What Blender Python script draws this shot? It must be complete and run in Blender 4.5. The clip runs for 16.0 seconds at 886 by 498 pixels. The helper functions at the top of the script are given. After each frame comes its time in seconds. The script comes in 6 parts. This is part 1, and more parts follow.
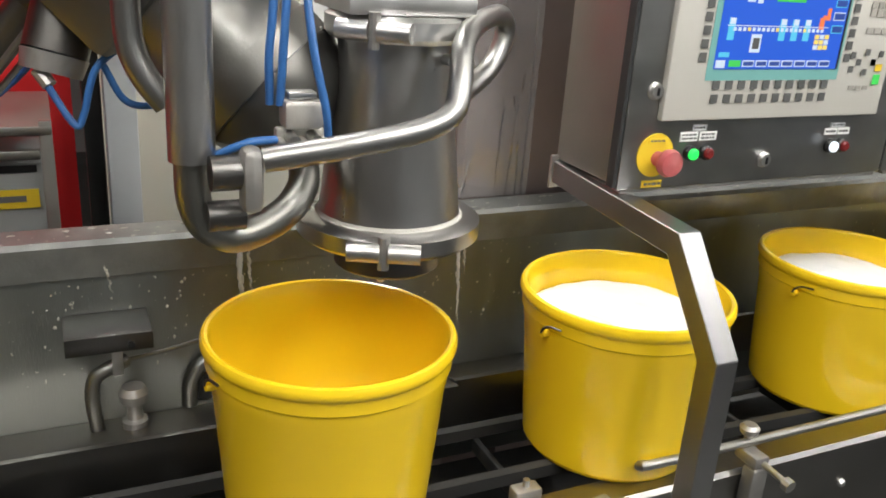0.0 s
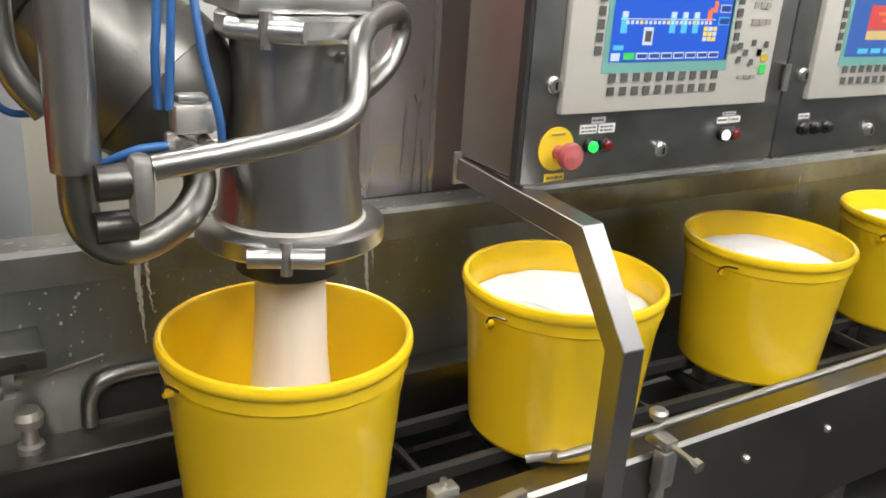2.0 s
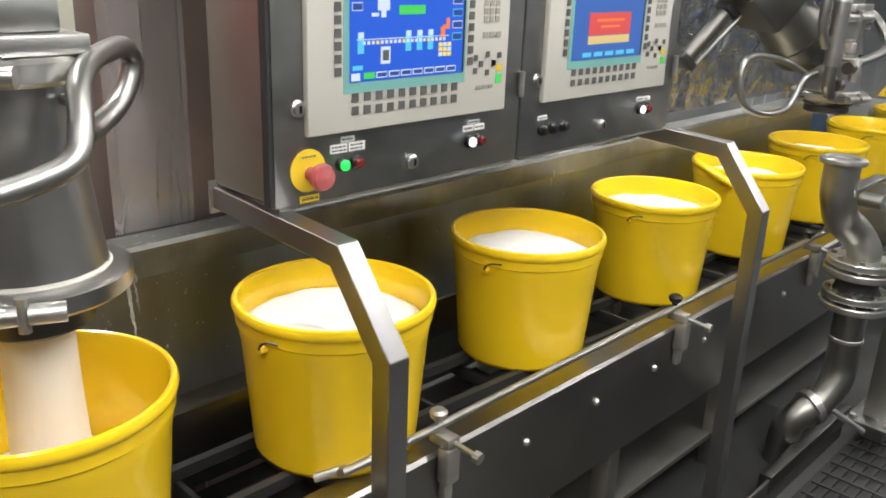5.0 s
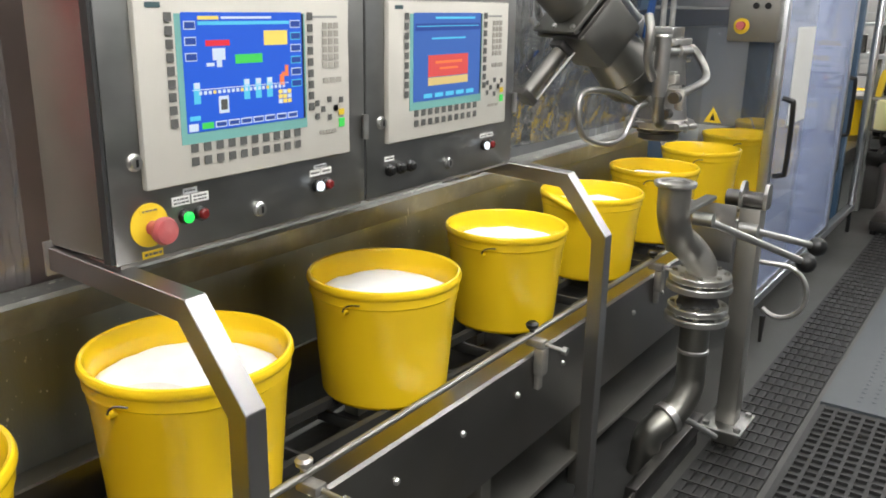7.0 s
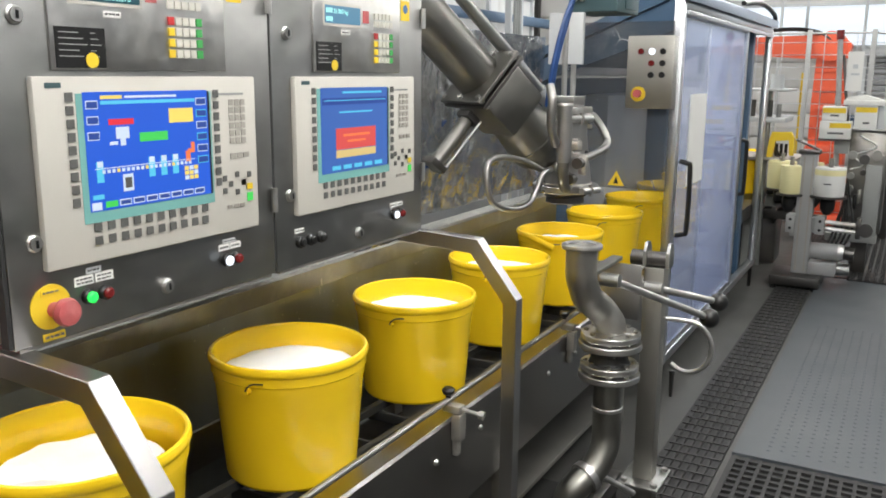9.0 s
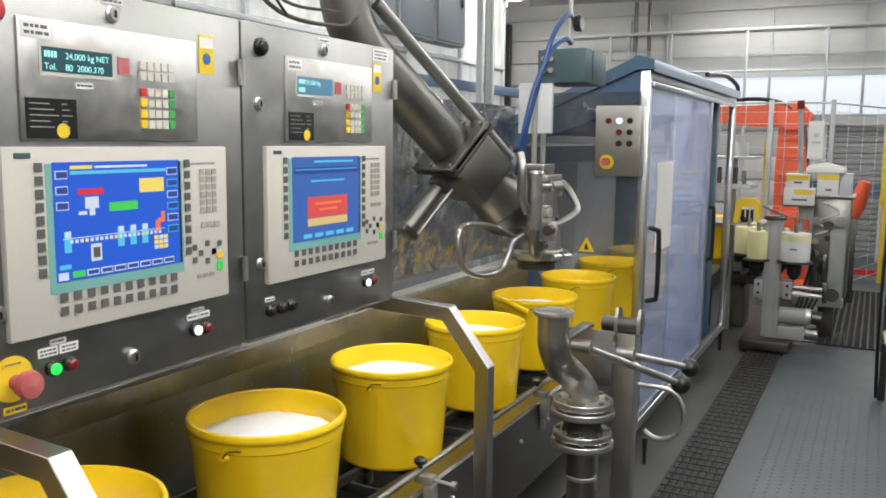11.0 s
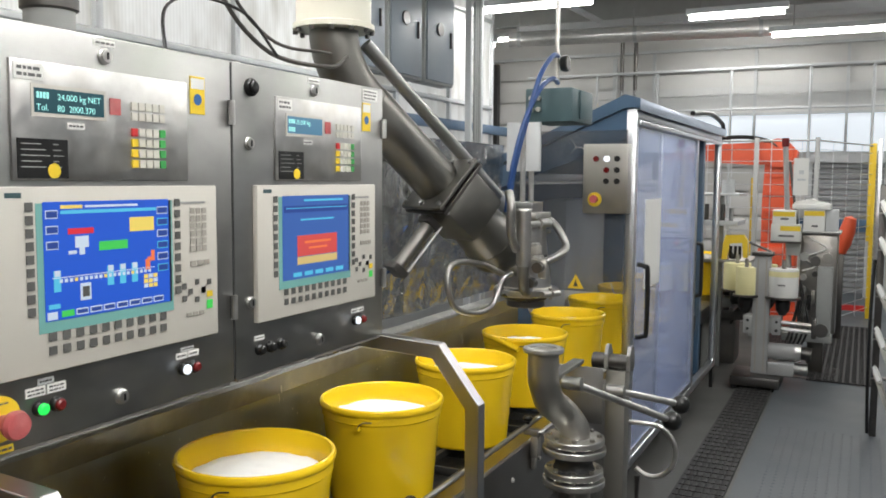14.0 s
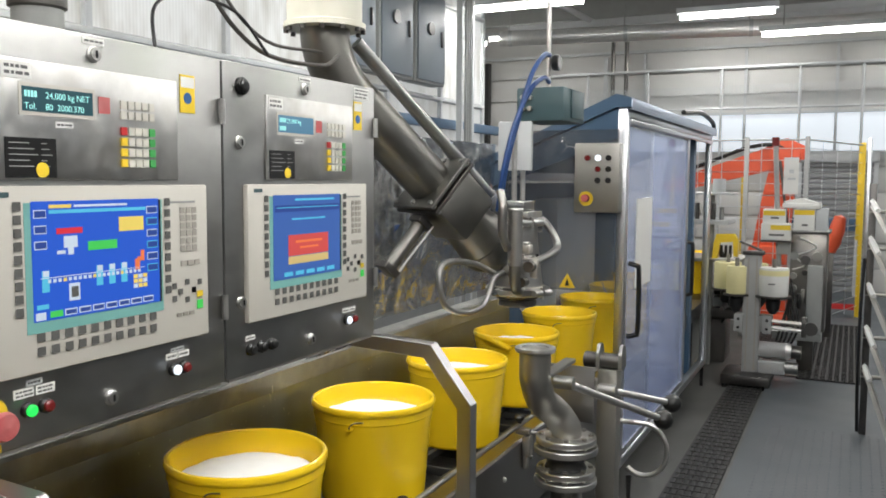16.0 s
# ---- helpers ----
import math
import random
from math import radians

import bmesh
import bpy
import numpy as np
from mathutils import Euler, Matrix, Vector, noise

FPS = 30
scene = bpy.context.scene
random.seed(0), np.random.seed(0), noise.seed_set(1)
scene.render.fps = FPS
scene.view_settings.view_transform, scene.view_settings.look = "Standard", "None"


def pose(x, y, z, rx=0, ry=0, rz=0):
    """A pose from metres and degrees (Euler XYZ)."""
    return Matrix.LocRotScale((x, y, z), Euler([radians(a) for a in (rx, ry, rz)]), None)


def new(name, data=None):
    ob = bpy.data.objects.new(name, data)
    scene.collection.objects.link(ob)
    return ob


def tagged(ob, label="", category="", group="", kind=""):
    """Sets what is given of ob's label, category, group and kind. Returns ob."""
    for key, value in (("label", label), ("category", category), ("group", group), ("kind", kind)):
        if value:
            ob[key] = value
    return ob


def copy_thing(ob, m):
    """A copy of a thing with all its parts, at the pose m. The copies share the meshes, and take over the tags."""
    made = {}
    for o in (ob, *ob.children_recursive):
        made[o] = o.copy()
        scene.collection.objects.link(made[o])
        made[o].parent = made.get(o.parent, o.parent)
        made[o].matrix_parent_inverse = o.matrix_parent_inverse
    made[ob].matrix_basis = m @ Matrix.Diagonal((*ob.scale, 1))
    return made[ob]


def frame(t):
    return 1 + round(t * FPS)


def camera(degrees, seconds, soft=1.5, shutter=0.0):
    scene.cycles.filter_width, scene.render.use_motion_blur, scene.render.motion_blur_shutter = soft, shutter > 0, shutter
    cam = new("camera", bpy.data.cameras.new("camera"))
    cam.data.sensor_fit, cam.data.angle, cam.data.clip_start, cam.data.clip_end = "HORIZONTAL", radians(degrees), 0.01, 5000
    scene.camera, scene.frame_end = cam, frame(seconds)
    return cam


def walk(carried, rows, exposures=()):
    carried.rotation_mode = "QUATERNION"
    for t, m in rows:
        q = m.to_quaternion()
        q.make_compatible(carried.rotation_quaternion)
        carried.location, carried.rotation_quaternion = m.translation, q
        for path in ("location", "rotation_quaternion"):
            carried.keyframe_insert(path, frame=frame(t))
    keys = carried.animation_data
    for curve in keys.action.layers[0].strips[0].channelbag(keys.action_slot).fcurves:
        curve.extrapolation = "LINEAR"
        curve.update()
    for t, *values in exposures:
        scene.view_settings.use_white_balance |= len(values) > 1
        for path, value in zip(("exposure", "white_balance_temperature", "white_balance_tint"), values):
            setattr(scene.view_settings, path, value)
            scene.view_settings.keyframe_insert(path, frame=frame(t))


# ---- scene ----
cam = camera(55.2, 16.0, soft=1.8)
PATH = [
    (0.0, -1.123, -1.064, 1.509, 69.64, -3.77, -24.59),
    (0.5, -1.120, -1.056, 1.499, 70.13, -3.46, -26.33),
    (1.0, -1.118, -1.052, 1.501, 70.07, -3.58, -28.18),
    (1.5, -1.112, -1.059, 1.503, 70.09, -3.34, -29.30),
    (2.0, -1.107, -1.055, 1.508, 69.88, -3.46, -30.99),
    (2.5, -1.098, -1.060, 1.512, 69.89, -3.20, -33.00),
    (3.0, -1.092, -1.075, 1.513, 70.08, -2.78, -35.18),
    (3.5, -1.087, -1.072, 1.527, 69.63, -3.08, -37.80),
    (4.0, -1.077, -1.090, 1.544, 69.20, -2.98, -39.90),
    (4.5, -1.074, -1.105, 1.549, 70.01, -2.59, -42.22),
    (5.0, -1.063, -1.104, 1.541, 70.91, -2.10, -45.58),
    (7.5, -1.053, -1.143, 1.553, 74.64, -0.83, -57.37),
    (8.0, -1.051, -1.151, 1.559, 75.55, -0.74, -59.50),
    (8.5, -1.063, -1.158, 1.561, 76.91, -0.55, -60.67),
    (9.0, -1.063, -1.157, 1.561, 78.29, -0.43, -61.06),
    (9.5, -1.061, -1.158, 1.565, 79.45, -0.56, -61.92),
    (12.0, -1.067, -1.162, 1.570, 84.45, -0.47, -62.89),
    (12.5, -1.070, -1.163, 1.569, 85.12, -0.45, -63.00),
    (13.0, -1.071, -1.164, 1.569, 85.30, -0.42, -63.11),
    (13.5, -1.071, -1.165, 1.570, 85.24, -0.43, -63.26),
    (14.0, -1.070, -1.166, 1.569, 85.24, -0.37, -63.60),
    (14.5, -1.076, -1.170, 1.568, 85.23, -0.33, -63.78),
    (15.0, -1.074, -1.168, 1.570, 85.20, -0.39, -64.01),
    (15.5, -1.074, -1.167, 1.570, 85.20, -0.37, -64.18),
    (16.0, -1.065, -1.162, 1.569, 85.19, -0.36, -64.20),
]
EXPOSURES = [(0.0, -0.04), (5.0, -0.04), (9.0, -0.04), (12.0, -0.28), (16.0, -0.31)]
walk(cam, [(t, pose(*row)) for t, *row in PATH], EXPOSURES)

# ---- world and light ----
world = bpy.data.worlds.new("hall_world")
scene.world = world
world.use_nodes = True
_sky = world.node_tree.nodes.new("ShaderNodeTexSky")
_sky.sky_type, _sky.sun_disc = "NISHITA", False
_sky.sun_elevation, _sky.sun_rotation = radians(40), radians(200)
world.node_tree.links.new(_sky.outputs[0], world.node_tree.nodes["Background"].inputs[0])
world.node_tree.nodes["Background"].inputs[1].default_value = 0.1
LAMP_POWER = 27.0


def ceiling_lamp(x, y, z, length, power=LAMP_POWER):
    data = bpy.data.lights.new("tube_light", "AREA")
    data.shape, data.size, data.size_y, data.energy = "RECTANGLE", length, 0.16, power
    data.color = (1.0, 0.99, 0.962)
    ob = new("tube_light", data)
    ob.matrix_world = pose(x, y, z, 0, 0, 90)
    return ob


# ---- materials ----
def material(name, base, rough=0.5, metal=0.0, scale=20.0, vary=0.15, bump=0.05, stain=0.0, stain_colour=(0.3, 0.27, 0.22), stretch=(1, 1, 1), emit=0.0,
             coat=0.0, trans=0.0, alpha=1.0, fine=180.0, wave=0.0):
    m = bpy.data.materials.new(name)
    m.use_nodes = True
    nt = m.node_tree
    b = nt.nodes["Principled BSDF"]
    b.inputs["Roughness"].default_value, b.inputs["Metallic"].default_value = rough, metal
    b.inputs["Coat Weight"].default_value, b.inputs["Transmission Weight"].default_value = coat, trans
    b.inputs["Alpha"].default_value = alpha
    if emit:
        b.inputs["Emission Color"].default_value = (*base, 1)
        b.inputs["Emission Strength"].default_value = emit
        b.inputs["Base Color"].default_value = (*[c * 0.3 for c in base], 1)
        return m
    tc = nt.nodes.new("ShaderNodeTexCoord")
    mp = nt.nodes.new("ShaderNodeMapping")
    mp.inputs["Scale"].default_value = stretch
    nt.links.new(tc.outputs["Object"], mp.inputs[0])
    n1 = nt.nodes.new("ShaderNodeTexNoise")
    n1.inputs["Scale"].default_value, n1.inputs["Detail"].default_value = scale, 6
    n2 = nt.nodes.new("ShaderNodeTexNoise")
    n2.inputs["Scale"].default_value, n2.inputs["Detail"].default_value = fine, 3
    nt.links.new(mp.outputs[0], n1.inputs[0])
    nt.links.new(mp.outputs[0], n2.inputs[0])
    mix = nt.nodes.new("ShaderNodeMix")
    mix.data_type = "RGBA"
    mix.inputs[6].default_value = (*[c * (1 - vary) for c in base], 1)
    mix.inputs[7].default_value = (*[min(1, c * (1 + vary)) for c in base], 1)
    nt.links.new(n1.outputs[0], mix.inputs[0])
    colour = mix.outputs[2]
    if stain:
        n3 = nt.nodes.new("ShaderNodeTexNoise")
        n3.inputs["Scale"].default_value, n3.inputs["Detail"].default_value = scale * 0.35, 9
        nt.links.new(tc.outputs["Object"], n3.inputs[0])
        ramp = nt.nodes.new("ShaderNodeValToRGB")
        ramp.color_ramp.elements[0].position, ramp.color_ramp.elements[1].position = 0.5, 0.72
        ramp.color_ramp.elements[1].color = (stain, stain, stain, 1)
        nt.links.new(n3.outputs[0], ramp.inputs[0])
        mix2 = nt.nodes.new("ShaderNodeMix")
        mix2.data_type = "RGBA"
        nt.links.new(ramp.outputs[0], mix2.inputs[0])
        nt.links.new(colour, mix2.inputs[6])
        mix2.inputs[7].default_value = (*stain_colour, 1)
        colour = mix2.outputs[2]
    nt.links.new(colour, b.inputs["Base Color"])
    rr = nt.nodes.new("ShaderNodeMapRange")
    rr.inputs[3].default_value, rr.inputs[4].default_value = max(0.02, rough - 0.14 * vary / 0.2), min(1, rough + 0.16 * vary / 0.2)
    nt.links.new(n1.outputs[0], rr.inputs[0])
    nt.links.new(rr.outputs[0], b.inputs["Roughness"])
    if bump:
        bp = nt.nodes.new("ShaderNodeBump")
        bp.inputs["Strength"].default_value, bp.inputs["Distance"].default_value = bump, 0.004
        nt.links.new(n2.outputs[0], bp.inputs["Height"])
        nt.links.new(bp.outputs[0], b.inputs["Normal"])
        if wave:
            # dented, handled sheet metal: slow waves under the fine brushing
            n4 = nt.nodes.new("ShaderNodeTexNoise")
            n4.inputs["Scale"].default_value, n4.inputs["Detail"].default_value, n4.inputs["Distortion"].default_value = 8, 2, 0.0
            nt.links.new(tc.outputs["Object"], n4.inputs[0])
            bw = nt.nodes.new("ShaderNodeBump")
            bw.inputs["Strength"].default_value, bw.inputs["Distance"].default_value = 1.0, wave
            nt.links.new(n4.outputs[0], bw.inputs["Height"])
            nt.links.new(bw.outputs[0], bp.inputs["Normal"])
    return m


STEEL = material("brushed_steel", (0.37, 0.37, 0.36), 0.38, 1.0, 14, 0.2, 0.02, 0.6, (0.36, 0.38, 0.34), (1, 1, 1.6), fine=400, wave=0.0022)
STEEL_RAIL = material("rail_steel", (0.38, 0.375, 0.37), 0.33, 1.0, 9, 0.07, 0.02, 0.3, (0.33, 0.32, 0.31))
STEEL_SATIN = material("satin_steel", (0.33, 0.325, 0.31), 0.36, 1.0, 6, 0.07, 0.02, 0.2, (0.38, 0.36, 0.32))
STEEL_BRIGHT = material("polished_steel", (0.60, 0.595, 0.58), 0.36, 1.0, 24, 0.28, 0.02, 0.6, (0.46, 0.44, 0.39), wave=0.003)
STEEL_DULL = material("dull_steel", (0.39, 0.38, 0.35), 0.42, 1.0, 7, 0.2, 0.12, 0.45, (0.40, 0.38, 0.33))
STEEL_TROUGH = material("trough_steel", (0.30, 0.315, 0.295), 0.36, 0.92, 5, 0.28, 0.10, 0.7, (0.38, 0.38, 0.35), (2.6, 1, 0.4))
STEEL_NOZZLE = material("handled_nozzle_steel", (0.46, 0.455, 0.445), 0.31, 1.0, 9, 0.22, 0.05, 0.5, (0.30, 0.285, 0.26), (1.5, 1.5, 0.5), wave=0.0016)
STEEL_DARK = material("dark_steel", (0.13, 0.125, 0.12), 0.38, 1.0, 8, 0.2, 0.08, 0.3, (0.26, 0.24, 0.2))
STEEL_FEED = material("dark_feed_steel", (0.20, 0.195, 0.18), 0.40, 1.0, 10, 0.2, 0.08, 0.4, (0.26, 0.25, 0.22))
STEEL_PIPE = material("stained_pipe_steel", (0.30, 0.295, 0.27), 0.36, 1.0, 8, 0.2, 0.06, 0.35, (0.28, 0.26, 0.22))
DARK_WALL = material("dim_wall", (0.34, 0.34, 0.33), 0.7, 0.0, 2, 0.1, 0.03)
KEY_MID = material("mid_grey_key", (0.36, 0.34, 0.30), 0.5, 0.0, 20, 0.1)
STEEL_APRON = material("apron_steel", (0.27, 0.26, 0.245), 0.33, 1.0, 6, 0.14, 0.06, 0.4, (0.34, 0.29, 0.21), (1, 1, 1.5))
STEEL_SPLASHED = material("splashed_steel", (0.40, 0.385, 0.36), 0.42, 0.8, 30, 0.2, 0.12, 0.8, (0.66, 0.63, 0.57))
STEEL_RIM = material("crusted_rim_steel", (0.27, 0.275, 0.26), 0.42, 0.8, 22, 0.22, 0.15, 0.6, (0.50, 0.49, 0.45))
YELLOW = material("yellow_plastic", (0.95, 0.635, 0.016), 0.22, 0.0, 3, 0.05, 0.03, coat=0.3)
YELLOW_DIM = material("yellow_paint", (0.78, 0.55, 0.03), 0.5, 0.0, 10, 0.08)
PRODUCT = material("white_paste", (0.95, 0.945, 0.93), 0.6, 0.0, 25, 0.04, 0.35, fine=60)
CREAM = material("cream_paste", (0.82, 0.76, 0.66), 0.55, 0.0, 12, 0.04, 0.1, stretch=(6, 6, 0.4))
PASTE_PALE = material("dried_paste", (0.58, 0.56, 0.50), 0.8, 0.0, 30, 0.15, 0.2)
SHADED_FOLD = material("shaded_paste_fold", (0.70, 0.68, 0.63), 0.7, 0.0, 30, 0.12, 0.4, fine=60)
PANEL = material("panel_beige", (0.54, 0.52, 0.47), 0.5, 0.0, 6, 0.04, 0.02)
TEAL = material("teal_bezel", (0.17, 0.40, 0.37), 0.5, 0.0, 10, 0.05)
BLACK = material("black_plastic", (0.010, 0.010, 0.010), 0.32, 0.0, 20, 0.2)
KEY = material("grey_key", (0.10, 0.10, 0.095), 0.5, 0.0, 20, 0.2)
KEY_LIGHT = material("light_key", (0.60, 0.58, 0.52), 0.5, 0.0, 20, 0.1)
WHITE = material("white_label", (0.75, 0.75, 0.72), 0.5, 0.0, 8, 0.04)
INK = material("ink", (0.12, 0.12, 0.12), 0.6, 0.0, 8, 0.1)
RED = material("red_plastic", (0.50, 0.03, 0.03), 0.4, 0.0, 10, 0.12)
RED_WORN = material("worn_red", (0.45, 0.09, 0.09), 0.55, 0.0, 40, 0.3, 0.1, 0.4, (0.6, 0.35, 0.33))
RED_DARK = material("red_lens", (0.16, 0.015, 0.015), 0.2, 0.0, 10, 0.1)
RED_WALL = material("red_paint", (0.50, 0.010, 0.012), 0.45, 0.0, 3, 0.08, 0.02)
ORANGE = material("orange_paint", (0.62, 0.085, 0.03), 0.45, 0.0, 6, 0.1)
GREEN = material("green_key", (0.05, 0.33, 0.08), 0.45, 0.0, 10, 0.1)
BLUE_HOSE = material("blue_hose", (0.034, 0.125, 0.34), 0.35, 0.0, 15, 0.12)
BLUE_PAINT = material("blue_paint", (0.055, 0.115, 0.20), 0.45, 0.0, 9, 0.15, 0.05, 0.3, (0.2, 0.22, 0.25))
HOSE_DARK = material("dark_blue_hose", (0.018, 0.060, 0.20), 0.4, 0.0, 15, 0.12)
SHUTTER = material("shutter_grey", (0.27, 0.28, 0.29), 0.45, 0.0, 4, 0.1, 0.03, 0.3, (0.22, 0.22, 0.22))
SWITCH_PAINT = material("grey_blue_paint", (0.17, 0.20, 0.23), 0.45, 0.0, 6, 0.1, 0.03, 0.25, (0.24, 0.25, 0.26))
FASCIA = material("pale_blue_profile", (0.40, 0.46, 0.56), 0.32, 0.6, 12, 0.08, 0.02)
GREEN_GREY = material("green_grey_paint", (0.048, 0.09, 0.10), 0.45, 0.0, 10, 0.15)
GREY_PAINT = material("grey_paint", (0.30, 0.31, 0.30), 0.5, 0.0, 8, 0.12, 0.05, 0.2, (0.22, 0.2, 0.18))
GREY_MID = material("mid_grey_paint", (0.37, 0.375, 0.37), 0.45, 0.0, 8, 0.12, 0.04, 0.3, (0.26, 0.25, 0.23))
GREY_LIGHT = material("light_grey_paint", (0.52, 0.54, 0.55), 0.45, 0.0, 8, 0.08, 0.03)
GALVANISED = material("galvanised_sheet", (0.78, 0.78, 0.77), 0.34, 0.75, 30, 0.12, 0.03)
ALU = material("anodised_aluminium", (0.72, 0.74, 0.77), 0.3, 1.0, 20, 0.06, 0.02, stretch=(1, 1, 8))
BEIGE_WALL = material("beige_wall", (0.56, 0.55, 0.46), 0.7, 0.0, 2, 0.08, 0.05)
SIDING = material("grey_siding", (0.60, 0.60, 0.585), 0.6, 0.0, 2, 0.08, 0.03, 0.15, (0.48, 0.47, 0.455))
CEILING = material("ceiling_grey", (0.60, 0.61, 0.61), 0.8, 0.0, 2, 0.15)
CONCRETE = material("wet_concrete", (0.065, 0.065, 0.061), 0.42, 0.0, 2.5, 0.3, 0.2, 0.6, (0.065, 0.064, 0.058))
DECK = material("deck_paint", (0.06, 0.072, 0.082), 0.45, 0.0, 3, 0.15, 0.08, 0.3, (0.11, 0.115, 0.115))
GRATE = material("wet_black_steel", (0.035, 0.035, 0.034), 0.5, 0.2, 12, 0.25, 0.05)
# Also stands in for shade in the cabinet gap and the trough hatch.
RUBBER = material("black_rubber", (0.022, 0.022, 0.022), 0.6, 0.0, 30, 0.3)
RUST = material("rusty_pink_steel", (0.22, 0.175, 0.165), 0.5, 0.6, 5, 0.12, 0.05, 0.3, (0.26, 0.19, 0.18))
CREAM_PAINT = material("cream_paint", (0.70, 0.68, 0.58), 0.4, 0.0, 6, 0.06, 0.03)
PALE = material("pale_yellow_plastic", (0.80, 0.74, 0.40), 0.45, 0.0, 6, 0.05)
SCREEN_BLUE = material("screen_blue", (0.014, 0.10, 0.62), emit=0.85)
SCREEN_DIM = material("screen_dim_blue", (0.045, 0.135, 0.46), emit=0.75)
SCREEN_PALE_RED = material("screen_pale_red", (0.72, 0.085, 0.08), emit=0.75)
SCREEN_PALE_YELLOW = material("screen_pale_yellow", (0.72, 0.55, 0.22), emit=0.75)
SCREEN_DARK = material("screen_dark_blue", (0.02, 0.06, 0.30), emit=0.8)
SCREEN_LIGHT = material("screen_light", (0.62, 0.72, 0.85), emit=0.8)
SCREEN_CYAN = material("screen_cyan", (0.10, 0.55, 0.80), emit=0.8)
SCREEN_GREEN = material("screen_green", (0.06, 0.62, 0.10), emit=0.8)
SCREEN_RED = material("screen_red", (0.75, 0.03, 0.05), emit=0.8)
SCREEN_YELLOW = material("screen_yellow", (0.85, 0.66, 0.14), emit=0.85)
SCREEN_ORANGE = material("screen_orange", (0.85, 0.20, 0.06), emit=0.85)
LCD_BACK = material("lcd_back", (0.012, 0.085, 0.11), emit=0.6)
LCD_PALE = material("lcd_pale_blue", (0.10, 0.26, 0.40), emit=0.7)
LCD_TEXT = material("lcd_digits", (0.42, 0.95, 0.90), emit=1.0)
LAMP_GREEN = material("lamp_green", (0.02, 0.80, 0.10), emit=1.4)
LAMP_WHITE = material("lamp_white", (0.85, 0.92, 1.0), emit=1.5)
TUBE_GLOW = material("tube_glow", (1.0, 0.98, 0.93), emit=26.0)
UNSEEN_DAYLIGHT = material("unseen_daylight_panel", (0.90, 0.96, 1.0), emit=0.32)
WINDOW_GLOW = material("daylight_panel", (0.86, 0.93, 1.0), emit=0.95)


def clear(name, tint, rough, mix, bump=0.0, scale=6.0):
    m = bpy.data.materials.new(name)
    m.use_nodes = True
    nt = m.node_tree
    b = nt.nodes["Principled BSDF"]
    b.inputs["Base Color"].default_value = (*tint, 1)
    b.inputs["Roughness"].default_value = rough
    b.inputs["Alpha"].default_value = mix
    b.inputs["Specular IOR Level"].default_value = 0.7
    if bump:
        n = nt.nodes.new("ShaderNodeTexNoise")
        n.inputs["Scale"].default_value, n.inputs["Detail"].default_value, n.inputs["Distortion"].default_value = scale, 5, 1.5
        bp = nt.nodes.new("ShaderNodeBump")
        bp.inputs["Strength"].default_value, bp.inputs["Distance"].default_value = bump, 0.03
        nt.links.new(n.outputs[0], bp.inputs["Height"])
        nt.links.new(bp.outputs[0], b.inputs["Normal"])
    return m


GLASS = clear("door_glass", (0.44, 0.52, 0.76), 0.05, 0.45)


